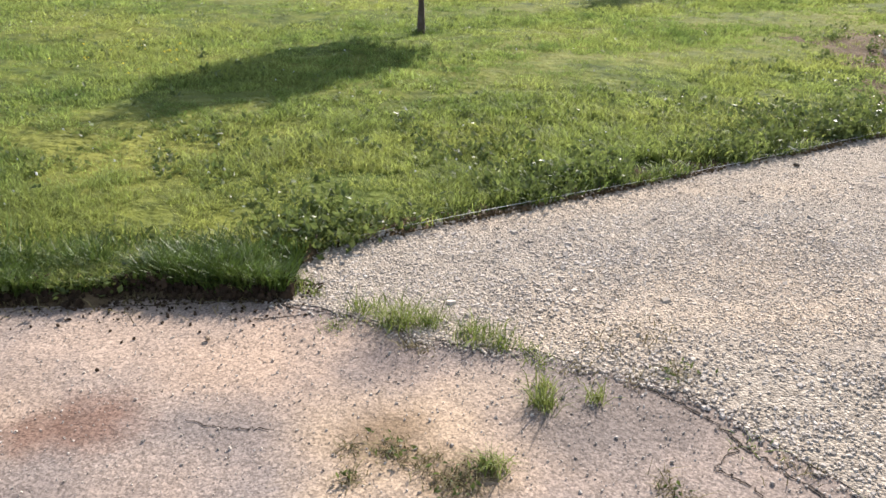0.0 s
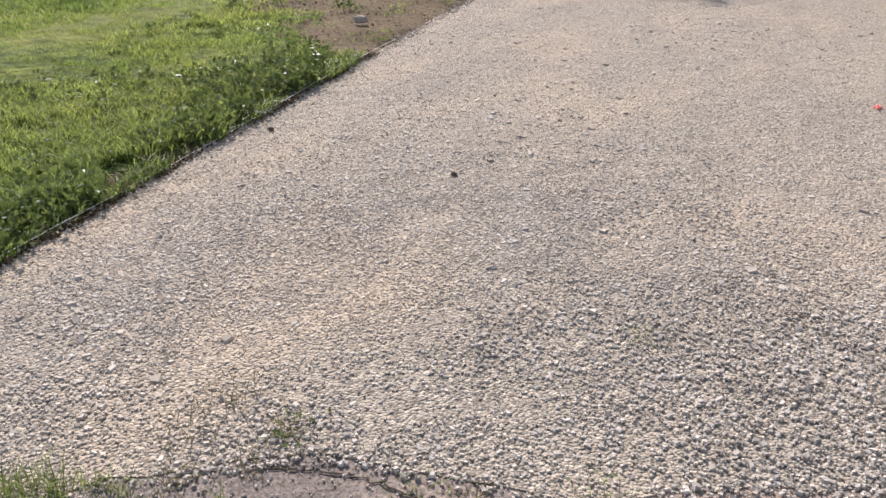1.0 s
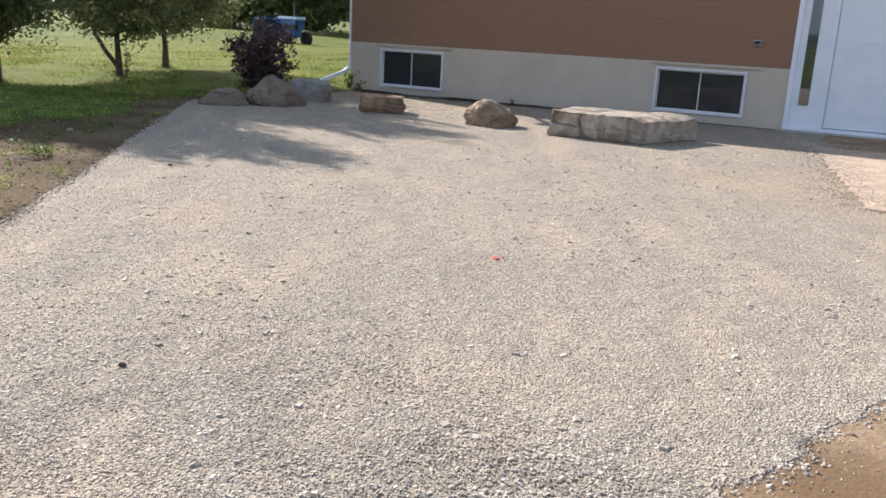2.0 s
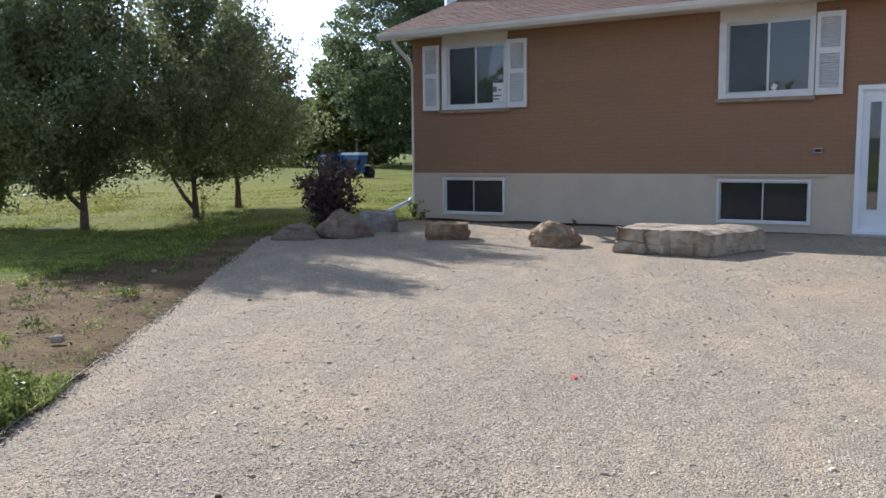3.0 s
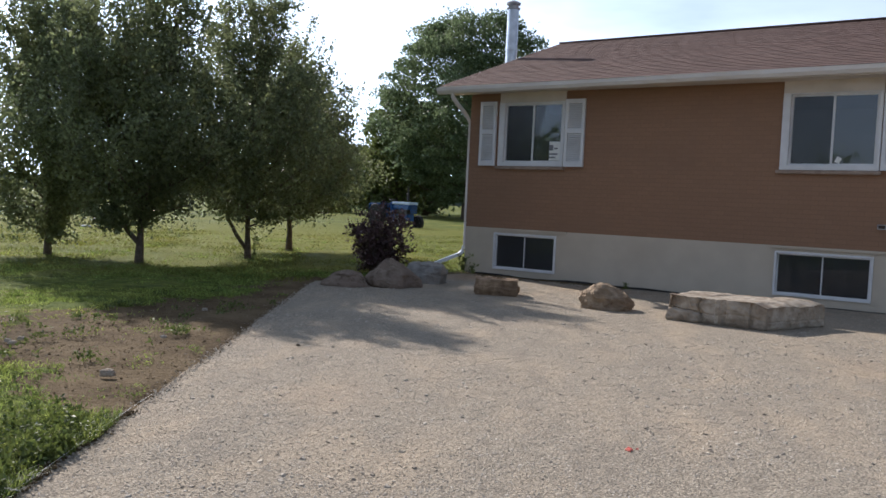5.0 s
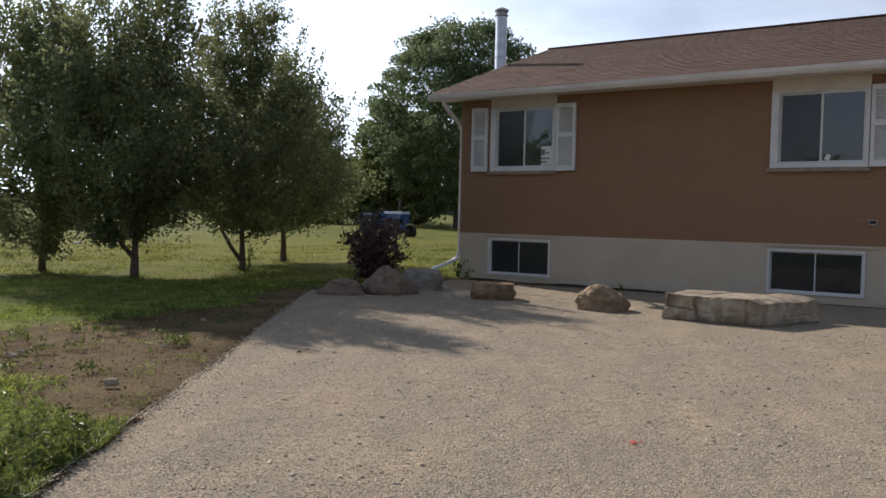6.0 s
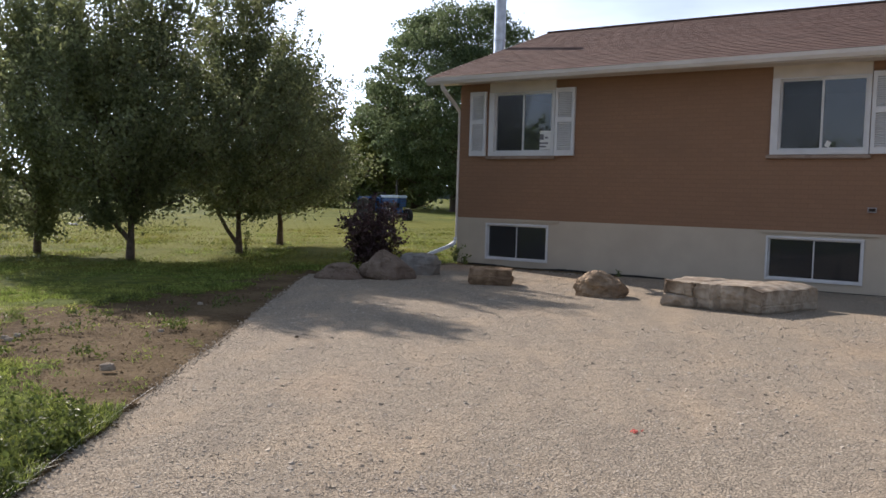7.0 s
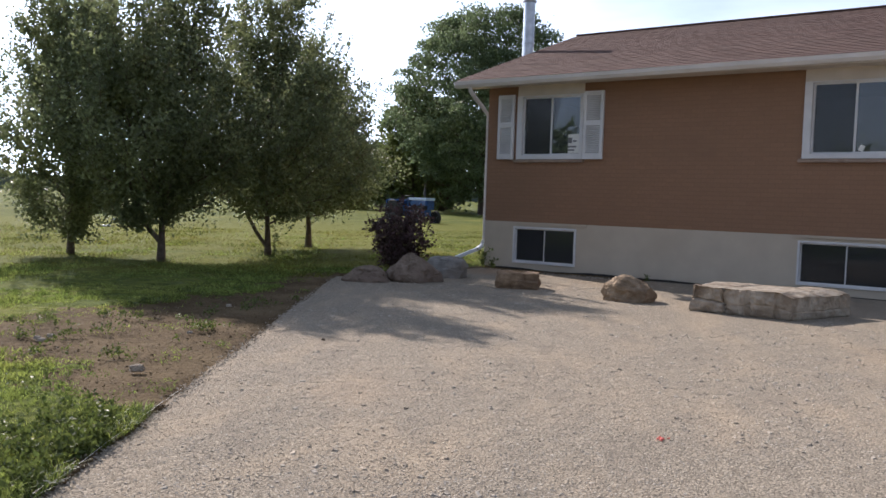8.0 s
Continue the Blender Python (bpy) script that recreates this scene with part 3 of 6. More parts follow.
def stones(name, x, y, z, size, material, label, category, seed, flat=0.6, tilt=0.3):
    """Many small angular stones in one mesh."""
    rng = np.random.default_rng(seed)
    corner = np.array([(a, b, c) for a in (-1, 1) for b in (-1, 1) for c in (-1, 1)]) * 0.8
    corner[1::2, :2] *= 0.72                                 # narrower above
    cube = np.array([(0, 1, 3, 2), (4, 6, 7, 5), (0, 4, 5, 1), (2, 3, 7, 6), (1, 5, 7, 3)])      # open below
    n = len(x)
    shape = corner[None] * rng.uniform(0.6, 1.15, (n, 8, 3))
    shape = shape * (np.stack([rng.uniform(0.75, 1.25, n), rng.uniform(0.6, 1.0, n), flat * rng.uniform(0.7, 1.2, n)], -1) * size[:, None] / 2)[:, None]
    q = rng.normal(0, 1, (n, 3)) * (tilt, tilt, 0)
    a = rng.random(n) * 2 * math.pi
    c, s = np.cos(a)[:, None], np.sin(a)[:, None]
    vx, vy, vz = shape[..., 0], shape[..., 1], shape[..., 2]
    vz = vz + q[:, :1] * vx + q[:, 1:2] * vy
    V = np.stack([c * vx - s * vy + x[:, None], s * vx + c * vy + y[:, None], vz + (z + 0.28 * flat * size)[:, None]], -1)
    F = cube[None] + (np.arange(n) * 8)[:, None, None]
    ob = np_part(name, V, F.reshape(-1, 4), material)
    return tagged(ob, label, category, kind="stuff")


def on_gravel(x, y):
    t = np.clip((y + 14.15) / 4.9, 0, 1)
    ax, _ = asphalt_edge(t)
    low = y < -9.25
    return (lawn_depth(x, y) < -0.02) & np.where(low, x < ax + 0.05, True) & (y < -0.15) & (y > -14.2) & (x > 0.1)


def build_gravel():
    rng = np.random.default_rng(11)
    # the loose bed nearest the path, then ever thinner towards the house
    x, y, _ = spread(150000, 1.25, 12.0, (7.9, -12.4), rng)
    r, a = 1.25 * np.sqrt(rng.random(46000)), rng.random(46000) * 2 * math.pi
    x, y = np.r_[x, 7.9 + r * np.cos(a)], np.r_[y, -12.4 + r * np.sin(a)]
    along, across = x * EDGE_DIR[0] + y * EDGE_DIR[1], x * EDGE_OUT[0] + y * EDGE_OUT[1]
    track = vnoise(along * 0.14, across, 0.22, 5)             # stones lie thinner where wheels have run
    keep = on_gravel(x, y) & (rng.random(len(x)) < np.clip(-0.55 + 0.8 * track + 1.0 * vnoise(x, y, 0.7, 21) + 1.2 * vnoise(x, y, 0.14, 24), 0.06, 1))
    x, y = x[keep], y[keep]
    coarse = np.clip(0.6 - 0.55 * np.hypot(x - 8.2, y + 12.3) + 0.9 * (vnoise(x, y, 0.35, 9) - 0.4), 0, 1)
    size = rng.gamma(3.2, 0.0031, len(x)).clip(0.004, 0.028) * np.clip(0.8 + 0.1 * np.hypot(x - 7.9, y + 12.4), 0.8, 1.3)
    stones("gravel", x, y, -0.3 * size * (1 - coarse) + 0.003 * coarse * rng.random(len(x)), size, M_STONE,
           "loose pale grey crushed limestone", "gravel", 12, 0.42, 0.2)
    # larger stones lying loose all over the drive
    n = 42000
    cx, cy = rng.uniform(0.3, 10.5, n), rng.uniform(-13.6, -0.3, n)
    k = on_gravel(cx, cy) & (0.45 * vnoise(cx, cy, 0.9, 14) + 0.55 * vnoise(cx, cy, 0.22, 27) + rng.normal(0, 0.09, n) > 0.62)
    stones("coarse_gravel", cx[k], cy[k], np.full(k.sum(), -0.006), rng.gamma(4, 0.0048, k.sum()).clip(0.010, 0.044), M_STONE, "scattered larger stones on the gravel", "gravel", 17, 0.4, 0.15)
    # strays on the asphalt and at its edge
    t = rng.random(6200)
    ax, ay = asphalt_edge(t)
    off = rng.exponential(1.0, len(t)) * np.where(rng.random(len(t)) < 0.6, 0.07, 0.24) * (0.4 + 1.2 * vnoise(ax, ay, 0.2, 15)) - 0.02
    thin = rng.random(len(t)) < np.where(ay > -12.1, 0.7, 1.0)
    ax, ay, off = ax[thin], ay[thin], off[thin]
    stones("stray_gravel", ax + off, ay - 0.3 * off, np.full(len(ax), -0.004), rng.gamma(3, 0.0019, len(ax)).clip(0.002, 0.014) * np.where((ay > -12.1) & (off < 0.09), 1.5, 0.85), M_STONE,
           "stray gravel scattered over the asphalt edge", "gravel", 13)
    # spilled over the cut lawn edge
    s_ = 12.3 * rng.random(3600) ** 1.7
    off = rng.normal(-0.025, 0.03, len(s_))
    lx, ly = EDGE_A[0] + EDGE_DIR[0] * s_ + EDGE_OUT[0] * off, EDGE_A[1] + EDGE_DIR[1] * s_ + EDGE_OUT[1] * off
    lz = -0.004 + 0.03 * np.clip((off + 0.03) / 0.1, 0, 1)
    stones("edge_gravel", lx, ly, lz, rng.gamma(4.0, 0.0024, len(s_)).clip(0.004, 0.022), M_STONE, "gravel spilled along the cut lawn edge", "gravel", 16, 0.6)
    n = 15000
    gx, gy = rng.uniform(7.3, 9.7, n), rng.uniform(-15.2, -12.2, n)
    k = ~on_gravel(gx, gy) & (lawn_depth(gx, gy) < 0)
    stones("grit", gx[k], gy[k], np.full(k.sum(), -0.0055), rng.gamma(2.5, 0.0013, k.sum()).clip(0.0015, 0.010), M_STONE, "fine grit on the old asphalt", "grit", 14)


build_gravel()


# ---- house ----
house = tagged(empty("house"), "low brick bungalow with a cream foundation and brown roof", "house")
LENGTH, DEPTH, BASE, TOP = 13.0, 8.9, 0.897, 3.46
EAVE, EAVE_Z, RIDGE_Z = 0.45, 3.535, 5.22
# openings of the front: x0, x1, z0, z1
UPPER = [(0.66, 2.02, 2.07, 3.43), (5.73, 7.12, 2.07, 3.43)]
LOWER = [(0.645, 1.955, 0.125, 0.812), (5.74, 7.133, 0.125, 0.812)]
ENTRY = (7.72, 9.32, 0.045, 2.19)


def pierced(x0, x1, z0, z1, holes, y0, y1):
    """Boxes that fill a wall round its openings."""
    xs = sorted({x0, x1, *[min(max(h[i], x0), x1) for h in holes for i in (0, 1)]})
    zs = sorted({z0, z1, *[min(max(h[i], z0), z1) for h in holes for i in (2, 3)]})
    out = []
    for a, b in zip(xs, xs[1:]):
        for c, d in zip(zs, zs[1:]):
            mx, mz = (a + b) / 2, (c + d) / 2
            if not any(h[0] < mx < h[1] and h[2] < mz < h[3] for h in holes):
                out.append((a, b, y0, y1, c, d))
    return out


holes = UPPER + LOWER + [ENTRY]
part("foundation", boxes(*pierced(0, LENGTH, -0.3, BASE, holes, 0.012, 0.25), (0, 0.25, 0.25, DEPTH, -0.3, BASE), (LENGTH - 0.25, LENGTH, 0.25, DEPTH, -0.3, BASE),
                         (0.25, LENGTH - 0.25, DEPTH - 0.25, DEPTH, -0.3, BASE)), M_STUCCO, house, "cream parged foundation wall")
brick_wall = part("brick_wall", boxes(*pierced(0.012, LENGTH - 0.012, BASE, TOP, holes, 0.012, 0.25), (0.012, 0.25, 0.25, DEPTH, BASE, TOP),
                                      (LENGTH - 0.25, LENGTH - 0.012, 0.25, DEPTH, BASE, TOP), (0.25, LENGTH - 0.25, DEPTH - 0.25, DEPTH, BASE, TOP)),
                  M_MORTAR, house, "brown brick wall with tight mortar joints")


def gable(x):
    bm = bmesh.new()
    a = [bm.verts.new(v) for v in ((x, 0.02, TOP), (x, DEPTH, TOP), (x, DEPTH / 2, RIDGE_Z - 0.14))]
    f = bm.faces.new(a)
    e = bmesh.ops.extrude_face_region(bm, geom=[f])
    bmesh.ops.translate(bm, vec=(0.2, 0, 0), verts=[v for v in e["geom"] if isinstance(v, bmesh.types.BMVert)])
    bmesh.ops.recalc_face_normals(bm, faces=bm.faces)
    part("gable_wall", bm, M_BRICK, house)


gable(0.0)
gable(LENGTH - 0.2)
part("room_floor", boxes((0.26, LENGTH - 0.26, 0.26, DEPTH - 0.26, 1.0, 1.12)), M_INSIDE, house)
part("room_wall", boxes((0.26, LENGTH - 0.26, 3.4, 3.5, -0.2, 1.0), (0.26, LENGTH - 0.26, 3.4, 3.5, 1.12, 3.4)), M_INSIDE, house)
part("basement_floor", boxes((0.26, LENGTH - 0.26, 0.26, 3.4, -0.28, -0.2)), M_INSIDE, house)
part("room_ceiling", boxes((0.26, LENGTH - 0.26, 0.26, DEPTH - 0.26, 3.4, 3.44)), M_INSIDE, house)


def roof():
    rise, run = RIDGE_Z - EAVE_Z, DEPTH / 2 + EAVE
    x0, x1, thick = -0.42, LENGTH + 0.42, 0.09
    bm = bmesh.new()
    prof = [(-EAVE, EAVE_Z), (DEPTH / 2, RIDGE_Z), (DEPTH + EAVE, EAVE_Z), (DEPTH + EAVE, EAVE_Z - thick), (DEPTH / 2, RIDGE_Z - thick), (-EAVE, EAVE_Z - thick)]
    rings = [[bm.verts.new((x, y, z)) for y, z in prof] for x in (x0, x1)]
    for i in range(6):
        bm.faces.new((rings[0][i], rings[0][(i + 1) % 6], rings[1][(i + 1) % 6], rings[1][i]))
    for r in rings:
        bm.faces.new((r[0], r[1], r[4], r[5]))
        bm.faces.new((r[1], r[2], r[3], r[4]))
    bmesh.ops.recalc_face_normals(bm, faces=bm.faces)
    deck = part("roof", bm, M_SHINGLE, house, "shallow gable roof of brown asphalt shingles")
    # shingle tabs in courses on the front slope
    rng = np.random.default_rng(5)
    slope = Vector((0, run, rise)).normalized()
    up = Vector((0, -rise, run)).normalized()
    length, course, tab = math.hypot(run, rise), 0.15, 0.30
    verts, faces = [], []
    for c in range(int(length / course)):
        s0 = c * course - 0.02
        x = x0 - (c % 2) * tab / 2 - rng.random() * 0.05
        while x < x1:
            a, b = max(x, x0), min(x + tab - 0.006, x1)
            if b - a > 0.03:
                k = len(verts)
                drop = rng.uniform(0, 0.008)
                for px in (a, b):
                    for ps, h in ((s0 - drop, 0.004), (s0 - drop, 0.013 + rng.uniform(0, 0.004)), (s0 + course + 0.02, 0.006)):
                        verts.append(Vector((px, -EAVE, EAVE_Z)) + slope * ps + up * h)
                faces += [(k + 1, k + 4, k + 5, k + 2), (k, k + 3, k + 4, k + 1), (k, k + 1, k + 2, k + 2), (k + 3, k + 5, k + 4, k + 4)]
            x += tab
    faces = [f for f in faces if len(set(f)) == 4]
    tagged(np_part("shingles", [tuple(v) for v in verts], faces, M_SHINGLE, deck), kind="stuff")
    part("ridge_cap", boxes((x0, x1, DEPTH / 2 - 0.1, DEPTH / 2 + 0.1, RIDGE_Z - 0.01, RIDGE_Z + 0.025), bevel=0.01), M_SHINGLE, deck)
    # soffit and fascia
    part("soffit", boxes((-0.4, LENGTH + 0.4, -EAVE + 0.03, 0.0, 3.425, 3.445)), M_SOFFIT, house, "flat cream soffit boards")
    part("fascia", boxes((-0.42, LENGTH + 0.42, -EAVE - 0.005, -EAVE + 0.025, 3.41, 3.54)), M_GUTTER, house)
    for x in (x0 - 0.02, x1):
        bm = bmesh.new()
        for y0_, z0_, y1_, z1_ in ((-EAVE, EAVE_Z, DEPTH / 2, RIDGE_Z), (DEPTH / 2, RIDGE_Z, DEPTH + EAVE, EAVE_Z)):
            v = [bm.verts.new((xx, yy, zz)) for xx in (x, x + 0.02) for yy, zz in ((y0_, z0_ - 0.15), (y1_, z1_ - 0.15), (y1_, z1_ + 0.005), (y0_, z0_ + 0.005))]
            for f in ((0, 1, 2, 3), (4, 7, 6, 5), (0, 4, 5, 1), (1, 5, 6, 2), (2, 6, 7, 3), (3, 7, 4, 0)):
                bm.faces.new([v[i] for i in f])
        bmesh.ops.recalc_face_normals(bm, faces=bm.faces)
        part("bargeboard", bm, M_GUTTER, house)
    # the gutter: an open trough with a rolled lip
    bm = bmesh.new()
    prof = [(0, 0), (0, -0.10), (-0.07, -0.10), (-0.105, -0.05), (-0.115, 0.0), (-0.125, 0.005), (-0.12, -0.012), (-0.112, -0.055), (-0.075, -0.108), (0.004, -0.108), (0.004, 0)]
    ends = [[bm.verts.new((x, -EAVE - 0.012 + y, EAVE_Z - 0.02 + 0.006 * (x - 4.0) + z)) for y, z in prof] for x in (-0.42, LENGTH + 0.42)]     # it falls towards the downspout
    n = len(prof)
    for i in range(n):
        bm.faces.new((ends[0][i], ends[0][(i + 1) % n], ends[1][(i + 1) % n], ends[1][i]))
    bm.faces.new(ends[0])
    bm.faces.new(ends[1])
    bmesh.ops.recalc_face_normals(bm, faces=bm.faces)
    part("gutter", bm, M_GUTTER, house, "white metal eaves gutter")


roof()
pipe_v, pipe_f = tubes([[((-0.1, -EAVE - 0.06, 3.40), 0.035), ((-0.1, -EAVE - 0.05, 3.33), 0.04), ((-0.09, -0.36, 3.22), 0.04), ((-0.06, -0.12, 3.06), 0.038), ((-0.04, -0.03, 2.98), 0.034),
                         ((-0.032, 0.04, 2.9), 0.03), ((-0.032, 0.04, 1.8), 0.03), ((-0.032, 0.04, 0.5), 0.03)]], 10)
np_part("downspout", pipe_v, pipe_f, M_GUTTER, house, "white downspout at the house corner", smooth=True)


def extension():
    """A folded metal trough that leads the rain from the downspout out over the ground."""
    way = [Vector(p) for p in ((-0.032, 0.035, 0.50), (-0.045, -0.01, 0.40), (-0.10, -0.09, 0.335), (-0.55, -0.62, 0.055))]
    bm = bmesh.new()
    rings = []
    for i, p in enumerate(way):
        d = (way[min(i + 1, 3)] - way[max(i - 1, 0)]).normalized()
        u = Vector((0.76, -0.65, 0)) if i == 0 else d.cross(Vector((0, 0, 1))).normalized()
        w = u.cross(d).normalized()
        rings.append([bm.verts.new(p + u * a + w * c) for a, c in ((-0.042, -0.03), (0.042, -0.03), (0.042, 0.03), (-0.042, 0.03))])
    for q, r in zip(rings, rings[1:]):
        for i in range(4):
            bm.faces.new((q[i], q[(i + 1) % 4], r[(i + 1) % 4], r[i]))
    bm.faces.new(rings[0])
    bmesh.ops.recalc_face_normals(bm, faces=bm.faces)
    bmesh.ops.solidify(bm, geom=bm.faces[:], thickness=0.003)
    # the door's brighter white stands in for sunlight on the trough
    part("downspout_extension", bm, M_DOOR, house, "white sloping downspout extension, paint brightened for sunlight")


extension()


def pane(name, x0, x1, z0, z1, y, parent, clear=None):
    ob = part(name, boxes((x0, x1, y, y + 0.006, z0, z1)), clear or M_GLASS, parent)
    ob.visible_shadow = False
    return ob


def ring(x0, x1, z0, z1, w, y0, y1, bevel=0.004):
    return boxes((x0, x1, y0, y1, z0, z0 + w), (x0, x1, y0, y1, z1 - w, z1), (x0, x0 + w, y0, y1, z0 + w, z1 - w), (x1 - w, x1, y0, y1, z0 + w, z1 - w), bevel=bevel)


def slider(x0, x1, z0, z1, left, right, low, high, rail, head=0.0, name="window", label="", depth=0.0, clear=None):
    """A two-light sliding window: casing, sashes, panes and a screen on the first light."""
    t = z1 - head
    y0, y1 = -0.035 + depth, 0.06 + depth
    win = part(name, boxes((x0, x1, y0, y1, z0, z0 + low), (x0, x1, y0, y1, t - high, t), (x0, x0 + left, y0, y1, z0 + low, t - high), (x1 - right, x1, y0, y1, z0 + low, t - high), bevel=0.004), M_WHITE, house, label)
    if head:
        part("head_panel", boxes((x0, x1, -0.02, 0.06, t + 0.002, z1), bevel=0.004), M_SOFFIT, win, "pale board above the window")
    a, b, c, d = x0 + left, x1 - right, z0 + low, t - high
    mid = (a + b) / 2
    part("sash", ring(a, mid + 0.5 * rail, c, d, rail, 0.032 + depth, 0.058 + depth, 0.003), M_WHITE, win)
    part("sash", ring(mid - 0.5 * rail, b, c, d, rail, 0.002 + depth, 0.03 + depth, 0.003), M_WHITE, win)
    pane("pane", a + rail, mid - 0.5 * rail, c + rail, d - rail, 0.044 + depth, win, clear)
    pane("pane", mid + 0.5 * rail, b - rail, c + rail, d - rail, 0.014 + depth, win, clear)
    return win, a, mid, b, c, d


def mesh_screen(a, b, c, d, y, parent):
    """An insect screen: a frame and fine strands."""
    bm = boxes(*[(a, b, y, y + 0.0012, z - 0.0008, z + 0.0008) for z in np.arange(c, d, 0.009)],
               *[(x - 0.0008, x + 0.0008, y + 0.0014, y + 0.0026, c, d) for x in np.arange(a, b, 0.009)])
    part("screen", bm, M_SCREEN, parent, "dark insect screen")


for i, (x0, x1, z0, z1) in enumerate(UPPER):
    win, a, mid, b, c, d = slider(x0, x1, z0, z1, 0.115, 0.05, 0.07, 0.02, 0.034, 0.19, label="white vinyl sliding window with a screened light")
    mesh_screen(a + 0.03, mid - 0.03, c + 0.03, d - 0.03, 0.024, win)
    part("sill", boxes((x0 - 0.05, x1 + 0.03, -0.05, 0.02, z0 - 0.06, z0 - 0.004), bevel=0.006), M_SILL, win, "rough brown sill")
    if i == 0:
        st = part("sticker", boxes((b - 0.25, b - 0.035, 0.008, 0.012, c + 0.04, c + 0.38)), M_PAPER, win, "printed paper label on the glass")
        part("print", boxes((b - 0.25, b - 0.17, 0.005, 0.0075, c + 0.22, c + 0.32), (b - 0.15, b - 0.08, 0.005, 0.0075, c + 0.24, c + 0.27),
                            (b - 0.25, b - 0.08, 0.005, 0.0075, c + 0.14, c + 0.17), (b - 0.25, b - 0.12, 0.005, 0.0075, c + 0.08, c + 0.11)), M_INK, st)
    else:
        bm = boxes((-0.035, 0.035, 0, 0.004, -0.045, 0.045))
        bmesh.ops.rotate(bm, matrix=Matrix.Rotation(radians(25), 3, "Y"), verts=bm.verts)
        bmesh.ops.translate(bm, vec=(mid + 0.10, 0.006, c + 0.085), verts=bm.verts)
        part("sticker", bm, M_PAPER, win, "small white tag on the glass")
for x0, x1, z0, z1 in LOWER:
    win, a, mid, b, c, d = slider(x0, x1, z0, z1, 0.035, 0.035, 0.035, 0.035, 0.02, name="basement_window", label="white sliding basement window", depth=0.02, clear=M_GLASS_LOW)
    for lo, hi in ((a + 0.02, mid - 0.01), (mid + 0.01, b - 0.02)):
        mesh_screen(lo, hi, c + 0.02, d - 0.02, 0.022 if hi > mid + 0.02 else 0.05, win)
    part("lintel", boxes((x0 - 0.09, x1 + 0.2, -0.022, 0.02, z1 + 0.045, z1 + 0.083), bevel=0.004), M_STUCCO, win, "thin cream lintel strip")


def shutter(x0, x1, z0, z1):
    """A louvred shutter in two fields."""
    y0, y1 = -0.05, -0.004
    mid = z0 + 0.53 * (z1 - z0)
    body = part("shutter", boxes((x0, x0 + 0.055, y0, y1, z0, z1), (x1 - 0.055, x1, y0, y1, z0, z1), (x0 + 0.055, x1 - 0.055, y0, y1, z0, z0 + 0.09),
                                 (x0 + 0.055, x1 - 0.055, y0, y1, z1 - 0.075, z1), (x0 + 0.055, x1 - 0.055, y0, y1, mid - 0.04, mid + 0.04),
                                 (x0 + 0.055, x1 - 0.055, -0.012, y1, z0 + 0.09, z1 - 0.075)), M_WHITE, house, "white louvred plastic shutter")
    for lo, hi in ((z0 + 0.09, mid - 0.04), (mid + 0.04, z1 - 0.075)):
        n = int((hi - lo) / 0.032)
        for k in range(n):
            z = lo + (k + 0.5) * (hi - lo) / n
            bm = boxes((x0 + 0.056, x1 - 0.056, -0.017, 0.017, -0.004, 0.004))
            bmesh.ops.rotate(bm, matrix=Matrix.Rotation(radians(40), 3, "X"), verts=bm.verts)
            bmesh.ops.translate(bm, vec=(0, -0.03, z), verts=bm.verts)
            part("slat", bm, M_WHITE, body)


shutter(0.25, 0.60, 2.07, 3.27)
shutter(2.035, 2.415, 2.07, 3.27)
shutter(7.135, 7.515, 2.075, 3.275)


